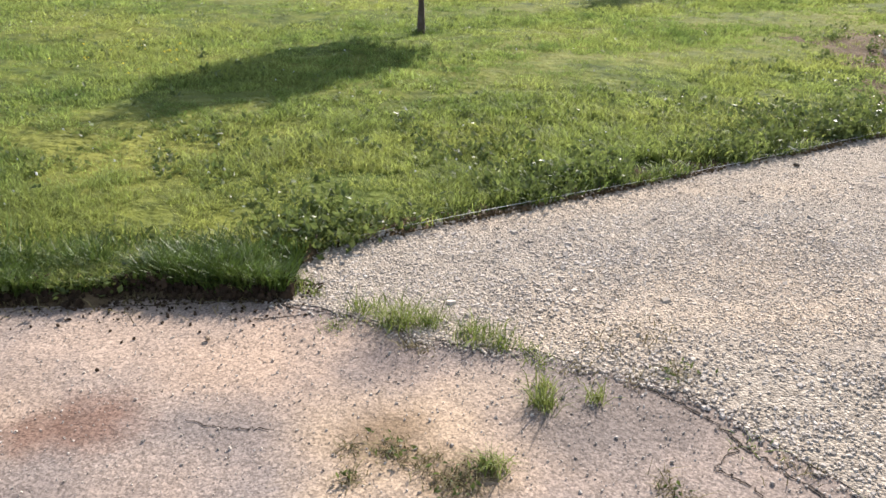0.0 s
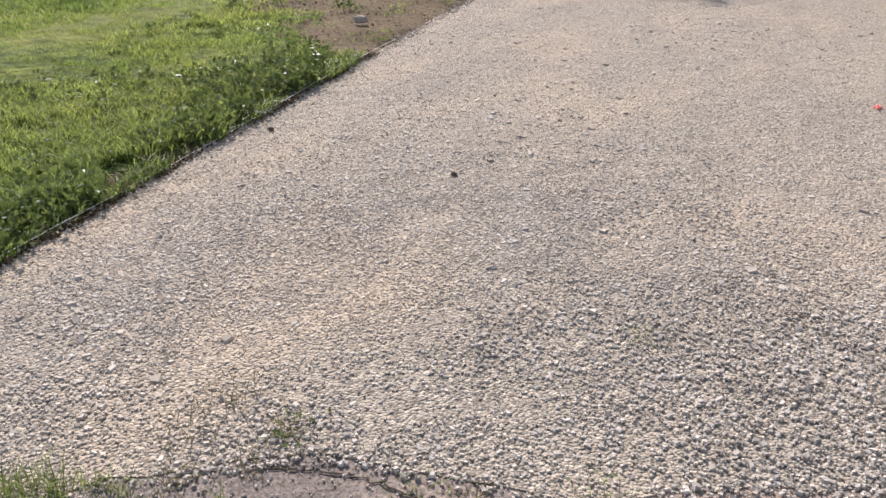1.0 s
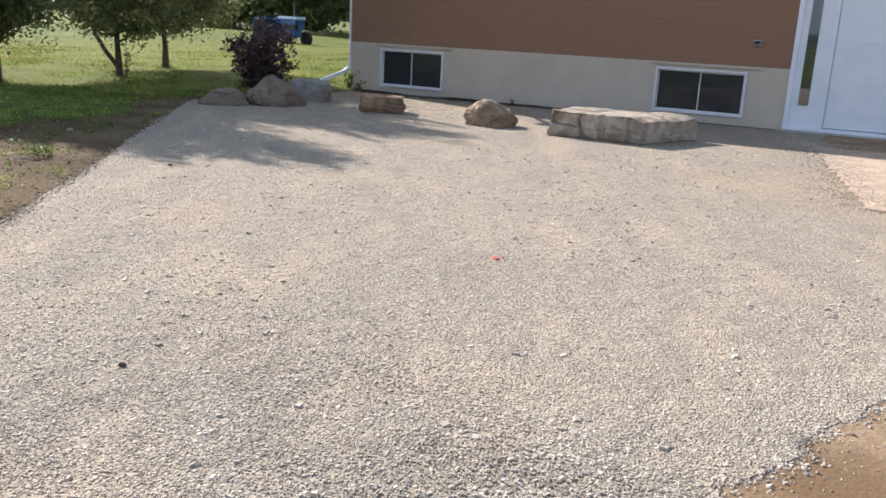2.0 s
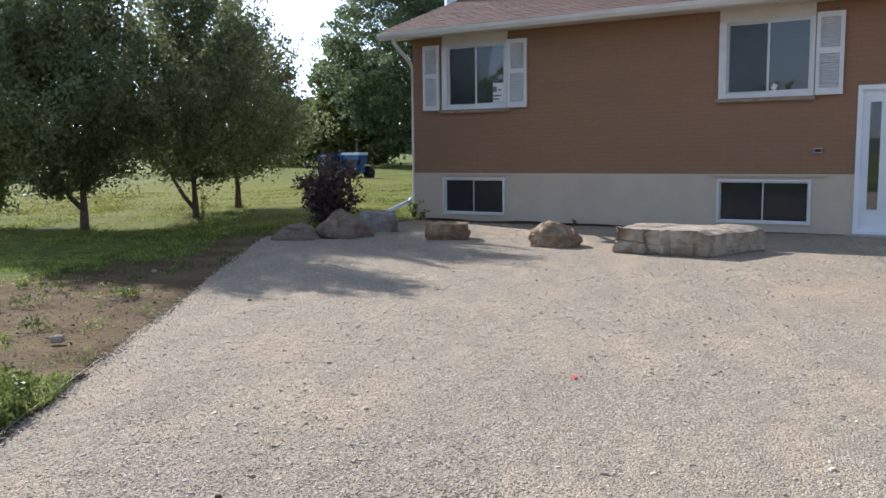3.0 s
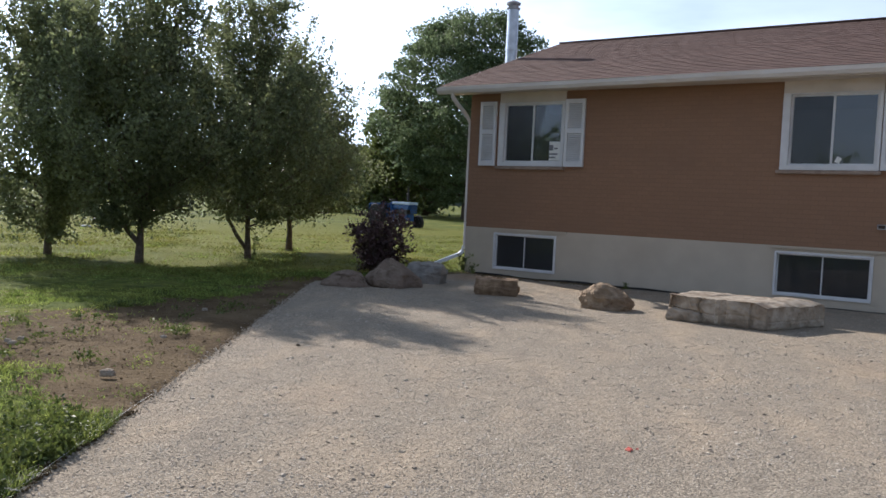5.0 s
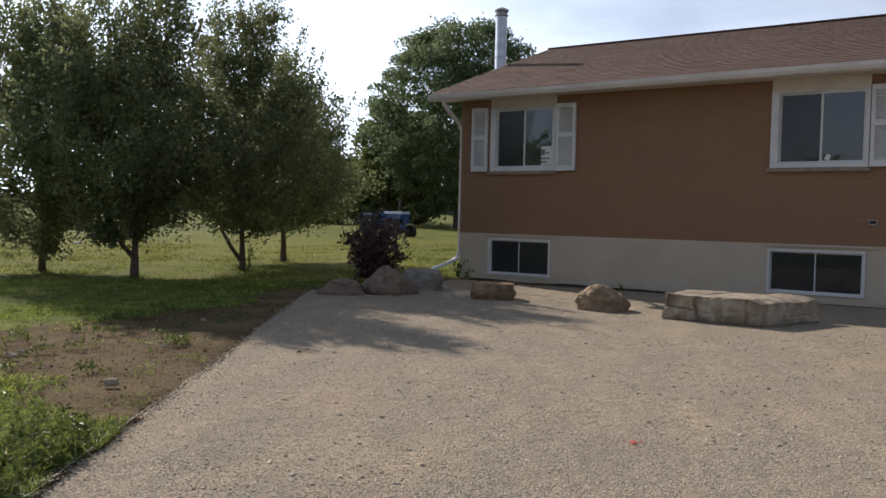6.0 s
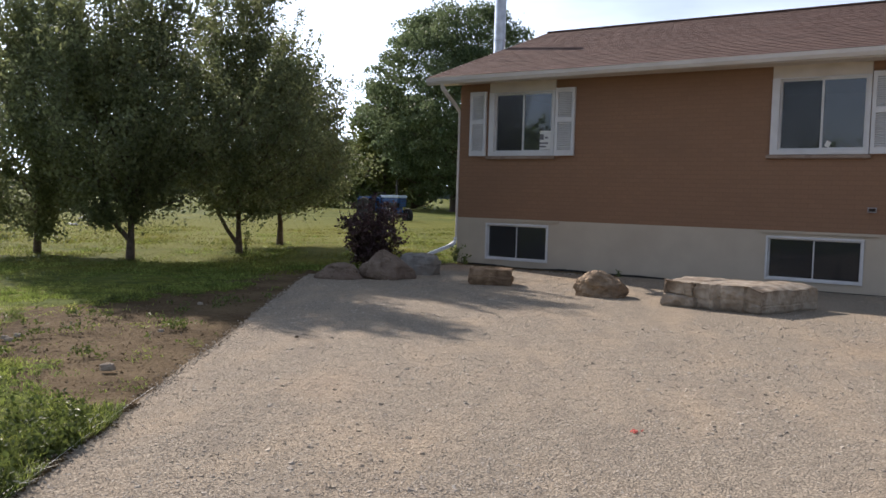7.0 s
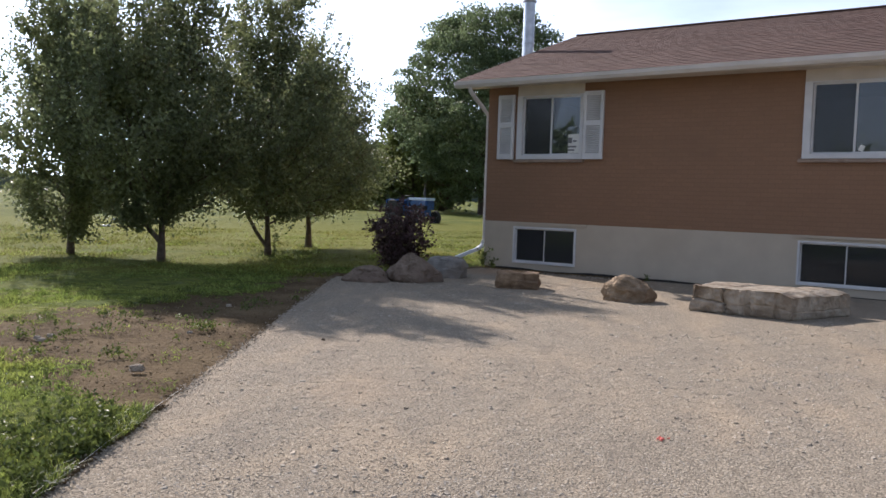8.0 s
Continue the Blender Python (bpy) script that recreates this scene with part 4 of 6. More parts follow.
def entry():
    x0, x1, z0, z1 = ENTRY
    door = part("door_frame", boxes((x0, x1, -0.03, 0.1, z1 - 0.07, z1), (x0, x0 + 0.07, -0.03, 0.1, z0, z1 - 0.07), (x1 - 0.07, x1, -0.03, 0.1, z0, z1 - 0.07),
                                    (8.20, 8.27, -0.025, 0.1, z0 + 0.03, z1 - 0.07), (x0, x1, -0.05, 0.1, z0 - 0.035, z0 + 0.03), bevel=0.005), M_DOOR, house, "white door frame with a sidelight")
    part("sidelight_panel", boxes((x0 + 0.07, 7.885, 0.02, 0.06, z0 + 0.03, z1 - 0.07), (8.035, 8.20, 0.02, 0.06, z0 + 0.03, z1 - 0.07),
                                  (7.885, 8.035, 0.02, 0.06, z0 + 0.03, 0.38), (7.885, 8.035, 0.02, 0.06, 1.95, z1 - 0.07)), M_DOOR, door)
    part("sidelight_bead", ring(7.87, 8.05, 0.365, 1.965, 0.018, 0.008, 0.03, 0.003), M_DOOR, door)
    pane("sidelight_pane", 7.885, 8.035, 0.38, 1.95, 0.035, door)
    leaf = part("door", boxes((8.275, x1 - 0.075, 0.015, 0.06, z0 + 0.04, z1 - 0.075), bevel=0.004), M_DOOR, house, "plain white steel entrance door")
    for zz in (0.3, 0.85, 1.4):
        part("door_panel", ring(8.40, x1 - 0.2, zz, zz + 0.48, 0.02, 0.008, 0.0165, 0.003), M_DOOR, leaf)
    part("door_step", boxes((x0 - 0.02, x1 + 0.02, -0.12, -0.052, -0.05, z0 - 0.02), bevel=0.008), M_CONCRETE, house, "low concrete doorstep")
    # the wall lantern
    lx, lz = 8.41, 2.29
    lamp = part("wall_lamp", boxes((lx - 0.055, lx + 0.055, -0.018, 0.0, lz + 0.14, lz + 0.36), bevel=0.006), M_BLACK, house, "black wall lantern with a pale glass jar")
    part("arm", boxes((lx - 0.015, lx + 0.015, -0.12, -0.016, lz + 0.31, lz + 0.34)), M_BLACK, lamp)
    part("cap", lathe([(0.035, lz + 0.40), (0.05, lz + 0.33), (0.085, lz + 0.25), (0.125, lz + 0.2), (0.11, lz + 0.19)], 16, (lx, -0.13, 0)), M_BLACK, lamp)
    part("jar", lathe([(0.085, lz + 0.19), (0.09, lz + 0.1), (0.085, lz + 0.02), (0.06, lz)], 16, (lx, -0.13, 0)), M_FROST, lamp)
    part("finial", lathe([(0.03, lz), (0.035, lz - 0.02), (0.01, lz - 0.045)], 12, (lx, -0.13, 0)), M_BLACK, lamp)
    # small wall vent
    vent = part("vent", ring(7.15, 7.27, 1.215, 1.29, 0.014, -0.03, 0.0, 0.003), M_RUST, house, "small rusty brown wall vent")
    part("louvre", boxes(*[(7.165, 7.255, -0.02, -0.004, z, z + 0.012) for z in (1.235, 1.255)]), M_BLACK, vent)


entry()


def chimney():
    x, y = -0.62, 2.5
    stack = part("chimney_pipe", lathe([(0.125, 0.0), (0.125, 5.62)], 24, (x, y, 0)), M_STEEL, house, "tall galvanised steel chimney pipe")
    for z in (1.6, 3.0, 4.72):
        part("locking_band", lathe([(0.126, z), (0.134, z + 0.005), (0.134, z + 0.04), (0.126, z + 0.045)], 24, (x, y, 0)), M_STEEL, stack)
    part("rain_cap", lathe([(0.11, 5.62), (0.15, 5.63), (0.15, 5.66), (0.115, 5.67), (0.115, 5.72), (0.155, 5.73), (0.155, 5.77), (0.05, 5.82)], 24, (x, y, 0)), M_RUST, stack, "weathered vented chimney cap")
    part("wall_bracket", boxes((-0.5, 0.0, 2.44, 2.56, 2.2, 2.24)), M_STEEL, stack)



chimney()


def membrane():
    """The black drainage sheet whose wavy rim shows along the foot of the wall."""
    rng = np.random.default_rng(8)
    bm = bmesh.new()
    rows = []
    for x in np.arange(0.05, 7.66, 0.06):
        y = -0.015 - 0.02 * abs(math.sin(x * 1.9)) + rng.normal(0, 0.002)
        h = max(0.004, (0.028 + 0.018 * math.sin(x * 3.1) * math.sin(x * 0.9)) * min(1.0, max(0.15, (6.2 - x) / 2.5)) + rng.normal(0, 0.002))
        rows.append([bm.verts.new((x, y + d, z)) for d, z in ((0, -0.04), (-0.004, h), (0.004, h), (0.008, -0.04))])
    for a, b in zip(rows, rows[1:]):
        for i in range(3):
            bm.faces.new((a[i], b[i], b[i + 1], a[i + 1]))
    tagged(part("drainage_membrane", bm, M_BLACK), "black plastic drainage sheet along the foundation", "membrane")
    n = 900
    x, y = rng.uniform(0.1, 3.4, n) ** 1.0, -0.05 - rng.exponential(0.09, n)
    stones("mulch", x, y, np.full(n, -0.004), rng.uniform(0.012, 0.04, n), M_SOIL, "dark soil crumbs along the wall", "soil", 19, 0.6)


membrane()


# ---- rocks ----
def rock(name, at, size, turn, material, label, seed, flat=0.0, rough=0.22, peak=0.0):
    """A weathered boulder: a ball pressed towards a block, broken by facets and noise, sunk a little into the ground."""
    bm = bmesh.new()
    bmesh.ops.create_icosphere(bm, subdivisions=5, radius=1)
    off = Vector((seed * 7.3, seed * 3.1, seed * 1.7))
    for v in bm.verts:
        p = v.co.copy()
        m = max(abs(p.x), abs(p.y), abs(p.z))
        p = p.lerp(p / m * 0.86, flat)
        n = noise.noise(p * 1.3 + off) * rough + noise.noise(p * 3.1 + off) * rough * 0.45 + noise.noise(p * 8 + off) * rough * 0.2 + noise.noise(p * 17 + off) * rough * 0.1
        cell = noise.cell_vector(p * 1.9 + off)
        p = p * (1 + n) + (cell - Vector((0.5, 0.5, 0.5))) * 0.15
        if p.z < -0.55:
            p.z = -0.55
        thin = 1 - peak * max(p.z + 0.3, 0.0)             # narrower towards the top
        v.co = Vector((p.x * thin * size[0] / 2, p.y * thin * size[1] / 2, (p.z + 0.5) * size[2] / 1.45))
    bmesh.ops.smooth_vert(bm, verts=bm.verts, factor=0.28, use_axis_x=True, use_axis_y=True, use_axis_z=True)
    ob = part(name, bm, material)
    ob.matrix_basis = pose(*at, 0, 0, turn)
    return tagged(ob, label, "rock", "rocks in front of the house")


def slab_rock():
    """A long flat ledge of limestone: two blocks parted by a broken joint, with split, layered sides and a chipped upper rim."""
    corners = [Vector(c) for c in ((5.32, -3.61), (6.55, -3.66), (6.97, -2.56), (5.37, -2.80))]
    bm = bmesh.new()
    bmesh.ops.create_cube(bm, size=1)
    bmesh.ops.subdivide_edges(bm, edges=bm.edges[:], cuts=63, use_grid_fill=True)
    for v in bm.verts:
        u, w, z = v.co.x + 0.5, v.co.y + 0.5, v.co.z + 0.5
        p = corners[0] * (1 - u) * (1 - w) + corners[1] * u * (1 - w) + corners[2] * u * w + corners[3] * (1 - u) * w
        side = Vector(((v.co.x > 0.499) - (v.co.x < -0.499), (v.co.y > 0.499) - (v.co.y < -0.499)))   # outwards
        joint = 0.335 + 0.018 * math.sin(z * 6.0) + 0.05 * w
        left = 1.0 if u < joint else 0.0
        gap = math.exp(-((u - joint) / 0.008) ** 2)                   # the open joint between the blocks
        split = 0.50 + 0.05 * math.sin(u * 11) + 0.05 * noise.noise(Vector((u * 9, w * 9, 0)))
        q = Vector((p.x * 3.0, p.y * 3.0, left * 5.1 + (z > split) * 2.7 * left))
        facet = (noise.cell(q + Vector((noise.noise(q * 2) * 0.5, 0, 0))) - 0.5) * 0.03
        ledge = left * ((0.018 if z < split else -0.008) - 0.02)
        groove = -(0.010 + 0.016 * left) * math.exp(-((z - split) / 0.035) ** 2)
        chip = max(0.0, noise.noise(Vector((p.x * 5.0, p.y * 5.0, 7.0))) + 0.05) * max(0.0, (z - 0.70) / 0.30) * 0.06
        foot = 0.06 * max(0.0, (0.22 - z) / 0.22) ** 1.5
        n = noise.noise(Vector((p.x * 3.2, p.y * 3.2, z * 1.0))) * 0.025 + noise.noise(Vector((p.x * 11, p.y * 11, z * 3))) * 0.016 + noise.noise(Vector((p.x * 28, p.y * 28, z * 9))) * 0.010
        p = p + side * (ledge + groove + facet + n - chip - foot - 0.05 * gap)
        rim = min(u, 1 - u, w, 1 - w)
        top = 0.318 + 0.018 * noise.noise(Vector((p.x * 2.2, p.y * 2.2, 3))) + 0.012 * noise.noise(Vector((p.x * 7, p.y * 7, 5))) + 0.006 * noise.noise(Vector((p.x * 22, p.y * 22, 5)))
        top -= 0.05 * max(0.0, (u - 0.86) / 0.14) + 0.03 * gap + 0.008 * max(0.0, 1 - rim / 0.03)
        v.co = Vector((p.x, p.y, -0.04 + z * (top + 0.04)))
    ob = part("stone_slab", bm, M_ROCK)
    tagged(ob, "long flat tan limestone slab with split layered sides", "rock", "rocks in front of the house")


slab_rock()
rock("boulder", (4.32, -3.17, -0.03), (0.69, 0.60, 0.335), 15, M_ROCK_TAN, "rounded brown fieldstone boulder on the gravel", 2, 0.12, 0.24)
rock("boulder", (2.51, -2.96, -0.02), (0.715, 0.52, 0.265), 26, M_ROCK_BROWN, "blocky flat-topped brown stone on the gravel", 5, 0.85, 0.12)
rock("boulder", (0.82, -2.42, -0.03), (0.76, 0.6, 0.36), 25, M_ROCK_COOL, "grey rounded block of stone beside the bush", 8, 0.3, 0.12)
rock("boulder", (0.88, -3.44, -0.05), (0.92, 0.74, 0.46), 40, M_ROCK_GREY, "pointed grey-brown boulder in the rock group", 11, 0.0, 0.22, 0.42)
rock("boulder", (0.44, -3.98, -0.04), (0.80, 0.6, 0.27), 20, M_ROCK_GREY, "low grey-brown boulder at the lawn's end", 14, 0.05, 0.22, 0.3)


# ---- plants ----
def leaf_cards(at, size, rng, up=0.3, slim=0.55):
    """Folded leaves (two triangles on a midrib) at the given places; returns vertices and triangles."""
    n = len(at)
    d = rng.normal(0, 1, (n, 3))
    d[:, 2] += up
    d /= np.linalg.norm(d, axis=1, keepdims=True)
    o = rng.normal(0, 1, (n, 3))
    w = np.cross(d, o)
    w /= np.linalg.norm(w, axis=1, keepdims=True) + 1e-9
    nn = np.cross(d, w)
    s = size[:, None]
    tip, left = at + d * s, at + d * s * 0.45 + w * s * slim * 0.5 + nn * s * 0.1
    right = at + d * s * 0.45 - w * s * slim * 0.5 + nn * s * 0.1
    V = np.stack([at, left, tip, right], 1)
    k = (np.arange(n) * 4)[:, None]
    F = np.concatenate([k + [[0, 2, 1]], k + [[0, 3, 2]]])
    return V.reshape(-1, 3), F


def along(line, g):
    """A point at the share g of a polyline of vectors."""
    k = min(int(g * (len(line) - 1)), len(line) - 2)
    return line[k].lerp(line[k + 1], g * (len(line) - 1) - k)


def tree(name, at, height, radius, trunk_r, clear, seed, leaves, leaf, label, group, leaf_mat=None, limbs=40, low=0.12, fork=None, belly=0.38, taper=0.85, whips=46, uneven=0.2, clumps=0, bough=0.32, whip=0.15, sparse=0.0, gathered=0.4):
    """A tree: a forked, tapered trunk, ascending limbs that reach an uneven crown, whips that feather its top, and many small leaves."""
    rng = np.random.default_rng(seed)
    root = tagged(empty(name, at), label, "tree", group)
    lines, spots = [], []
    lead = [Vector((0, 0, -0.1))]
    k = 9
    for i in range(1, k):
        f = i / (k - 1)
        lead.append(Vector((rng.normal(0, 0.04) * radius * f, rng.normal(0, 0.04) * radius * f, height * 0.86 * f)))
    lines.append([(p, trunk_r * (1.35 if i == 0 else 1.0) * (1 - 0.93 * (i / (k - 1)) ** 0.8)) for i, p in enumerate(lead)])
    if fork:
        a, z = fork
        out, s = Vector((math.cos(a), math.sin(a), 0)), Vector((0, 0, z))
        bend = ((0.0, 0.0, 0.72), (0.10, 0.05, 0.68), (0.20, 0.12, 0.6), (0.27, 0.22, 0.52), (0.36, 0.33, 0.42), (0.40, 0.47, 0.3), (0.5, 0.62, 0.12))
        lines.append([(s + out * radius * o + Vector((rng.normal(0, 0.012), rng.normal(0, 0.012), height * u)), trunk_r * w) for o, u, w in bend])
    bumps = rng.normal(0, uneven, (12, 6))

    def envelope(z, a):
        foot = clear * (1 + 0.35 * math.sin(3 * a + seed) + 0.25 * math.sin(7 * a + 2 * seed))
        f = (z - foot) / (height - foot)
        if f < 0 or f > 1:
            return 0.0
        prof = (f / belly) ** 0.4 if f < belly else ((1 - f) / (1 - belly)) ** taper
        i, j = (a / (2 * math.pi) * 12) % 12, f * 4.999
        i0, j0, u, v = int(i), int(j), i % 1, j % 1
        b = (bumps[i0, j0] * (1 - u) + bumps[(i0 + 1) % 12, j0] * u) * (1 - v) + (bumps[i0, j0 + 1] * (1 - u) + bumps[(i0 + 1) % 12, j0 + 1] * u) * v
        return radius * max(prof, 0.02) * (1 + b)

    for i in range(limbs):                               # limbs leave the trunk low and rise towards the shell
        f = (i + rng.random()) / limbs
        a = i * 2.39996 + rng.normal(0, 0.25)
        z0 = clear * 0.85 + (height * 0.66 - clear) * f * 0.8
        z1 = min(clear + (height - clear) * (low + (1.0 - low) * f ** 0.9) + rng.normal(0, 0.04) * height, height * 0.97)
        r1 = envelope(z1, a % (2 * math.pi)) * rng.uniform(0.75, 1.0)
        t = min(z0 / (height * 0.86), 0.95)
        s = along(lead, t)
        e = Vector((math.cos(a) * r1, math.sin(a) * r1, z1))
        sag = Vector((0, 0, -0.06 * (e - s).length))
        path = [s, s.lerp(e, 0.3) + sag * 0.6 + Vector(rng.normal(0, 0.02, 3)) * radius, s.lerp(e, 0.6) + sag + Vector(rng.normal(0, 0.03, 3)) * radius, e]
        br = trunk_r * (0.44 - 0.26 * f)
        lines.append(list(zip(path, (br, br * 0.72, br * 0.42, br * 0.12))))
        for q in range(9):                               # side boughs with their sprays of leaves
            g = rng.uniform(0.3, 1.0)
            p = along(path, g)
            d = Vector((math.cos(a) * 0.5 + rng.normal(0, 0.6), math.sin(a) * 0.5 + rng.normal(0, 0.6), rng.normal(0.75, 0.35))).normalized()
            ln = bough * radius * rng.uniform(0.5, 1.1)
            lines.append([(p, br * 0.2), (p + d * ln * 0.6 + Vector((0, 0, 0.03)), br * 0.12), (p + d * ln, br * 0.03)])
            spots.append((p, d * ln))
    twig_leaves = int(leaves * gathered)
    P, D = np.array([tuple(p) for p, _ in spots]), np.array([tuple(d) for _, d in spots])
    pick = rng.integers(0, len(P), twig_leaves)
    where = [P[pick] + D[pick] * rng.uniform(0.1, 1.05, (twig_leaves, 1)) + rng.normal(0, 1, (twig_leaves, 3)) * leaf * 1.1]
    size = [np.full(twig_leaves, leaf)]
    # the body of the crown, thickest towards its shell, with darker and lighter hollows
    body = leaves - twig_leaves
    fz = rng.random(body * 2)
    fa = rng.random(body * 2) * 2 * math.pi
    env = np.array([envelope(clear * 0.7 + (height - clear * 0.7) * z, a) for z, a in zip(fz, fa)])
    keep = rng.random(body * 2) < (env / (radius * 1.15)) ** 2
    fz, fa, env = fz[keep][:body], fa[keep][:body], env[keep][:body]
    fr = env * rng.random(len(env)) ** 0.42
    B = np.stack([fr * np.cos(fa), fr * np.sin(fa), clear * 0.7 + (height - clear * 0.7) * fz], -1)
    w = 2.4 / radius ** 0.5
    hollow = np.sin(B[:, 0] * 2.3 * w + seed) * np.sin(B[:, 1] * 2.1 * w + 2 * seed) + np.sin(B[:, 2] * 2.7 * w + B[:, 0] * w) * 0.6 + rng.normal(0, 0.45, len(B))
    B = B[(hollow > -0.75) & (rng.random(len(B)) > sparse * np.clip(B[:, 2] / height - 0.35, 0, 1) * 1.6)]
    where.append(B)
    size.append(np.full(len(B), leaf))
    for i in range(whips):                               # upright whips over the upper shell
        a = i * 2.39996 + rng.normal(0, 0.4)
        fzz = rng.uniform(0.36, 0.98)
        z = height * fzz
        rr = envelope(z, a % (2 * math.pi)) * rng.uniform(0.1, 1.0) ** 0.6
        p = Vector((rr * math.cos(a), rr * math.sin(a), z - 0.05 * height))
        tilt = 0.15 + 0.9 * (1 - fzz)
        d = Vector((tilt * math.cos(a) + rng.normal(0, 0.12), tilt * math.sin(a) + rng.normal(0, 0.12), 1)).normalized()
        ln = rng.uniform(0.55, 1.3) * whip * height
        tip = p + d * ln + Vector((rng.normal(0, 0.04), rng.normal(0, 0.04), 0))
        lines.append([(p, trunk_r * 0.08), (p.lerp(tip, 0.5) + Vector((0.02, 0.01, 0)), trunk_r * 0.05), (tip, trunk_r * 0.015)])
        n = int(ln / leaf * 9)
        g = rng.random(n)[:, None]
        where.append(np.array(p)[None] * (1 - g) + np.array(tip)[None] * g + rng.normal(0, 1, (n, 3)) * (leaf * (0.95 - 0.6 * g)))
        size.append(np.full(n, leaf * 0.9))
    if clumps:                                           # a large old crown: rounded masses of foliage at the ends of its limbs
        each = leaves // clumps
        for i in range(clumps):
            f = rng.random() ** 0.85
            a = i * 2.39996 + rng.normal(0, 0.3)
            z = clear + (height * 0.97 - clear) * f
            rr = envelope(z, a % (2 * math.pi)) * rng.uniform(0.6, 0.98) ** 0.5
            c = np.array((rr * math.cos(a), rr * math.sin(a), z))
            g = rng.uniform(0.55, 1.0) * 0.19 * radius
            v = rng.normal(0, 1, (each, 3))
            v /= np.linalg.norm(v, axis=1, keepdims=True)
            v[:, 2] = np.abs(v[:, 2]) * 0.9 - 0.25
            where.append(c + v * (g, g, 0.75 * g) * rng.random((each, 1)) ** 0.3)
            size.append(np.full(each, leaf))
    where, size = np.concatenate(where), np.concatenate(size)
    ok = where[:, 2] > clear * 0.55
    where, size = where[ok], size[ok]
    V, F = tubes(lines, 6)
    np_part("trunk", V, F, M_BARK, root, "dark rough forked trunk and limbs", smooth=True)
    V, F = leaf_cards(where, rng.uniform(0.7, 1.25, len(where)) * size, rng)
    np_part("crown", V, F, leaf_mat or M_LEAF, root, "dense green crown of small leaves")
    return root


ROW = "fruit trees on the lawn"
tree("fruit_tree", (-3.78, -4.60, 0.0), 5.05, 2.27, 0.066, 0.75, 21, 50000, 0.084, "leafy fruit tree with a low forked trunk on the lawn", ROW, fork=(3.6, 0.34), low=0.03, belly=0.36, taper=0.50, whips=120, sparse=0.5, gathered=0.68)
tree("fruit_tree", (-4.00, -1.87, 0.0), 5.25, 2.05, 0.062, 0.75, 22, 43000, 0.084, "leafy fruit tree with a leaning double trunk", ROW, fork=(3.9, 0.2), low=0.03, belly=0.34, taper=0.56, whips=110, sparse=0.5, gathered=0.68)
tree("fruit_tree", (-5.66, 0.98, 0.0), 4.62, 2.1, 0.075, 0.85, 23, 46000, 0.088, "broad green fruit tree further back on the lawn", ROW, low=0.03, belly=0.3, taper=0.75, whips=90, sparse=0.35, gathered=0.6)
tree("fruit_tree", (-6.05, -4.93, 0.0), 5.3, 1.7, 0.062, 0.4, 24, 36000, 0.084, "slim bushy fruit tree with low branches", ROW, low=0.02, belly=0.34, taper=0.5, whips=90, sparse=0.5, gathered=0.65)
tree("young_tree", (1.92, -14.17, 0.02), 2.38, 0.64, 0.036, 0.62, 25, 17000, 0.075, "young slender tree standing alone on the lawn", ROW, limbs=22, whips=16)
tree("young_tree", (-4.2, -10.9, 0.02), 2.6, 0.6, 0.035, 0.6, 26, 7000, 0.075, "young slender tree on the open lawn", ROW, limbs=22, whips=16)

BEHIND = "tall trees behind the house"
for i, (x, y, h, r, m) in enumerate(((-27.7, 43, 16.6, 8.6, 0), (-22.5, 48, 12.6, 5.0, 0), (-34.5, 43, 10.5, 3.8, 1), (-38, 52, 11.0, 4.5, 0), (-42, 44, 6.5, 3.2, 1), (-46, 62, 9.0, 5.0, 0), (-15, 55, 14.0, 5.5, 0), (-56, 66, 8.0, 5.0, 0))):
    tree("tall_tree", (x, y, -0.3), h, r, 0.3, 1.8 if h > 12 else 0.6, 40 + i, 46000 if i == 0 else 6000, 0.26 if i == 0 else 0.42, "pale green leafy tree beyond the field" if m else "tall dense dark green tree beyond the field", BEHIND, M_LEAF_LIGHT if m else M_LEAF_FAR,
         limbs=40, belly=0.42, low=0.03, taper=0.48, uneven=0.08, whips=0, clumps=230 if i == 0 else 60, bough=0.2)
for i, (x, y, h, r) in enumerate(((-17, -36, 6.2, 3.6), (-27, -42, 5.6, 4.0), (-2, -50, 5.6, 4.6))):
    tree("tall_tree", (x, y, -0.3), h, r, 0.3, 1.6, 60 + i, 5000, 0.5, "tall tree across the road, mirrored in the windows", "tall trees across the road", M_LEAF_FAR, limbs=30, whips=0)


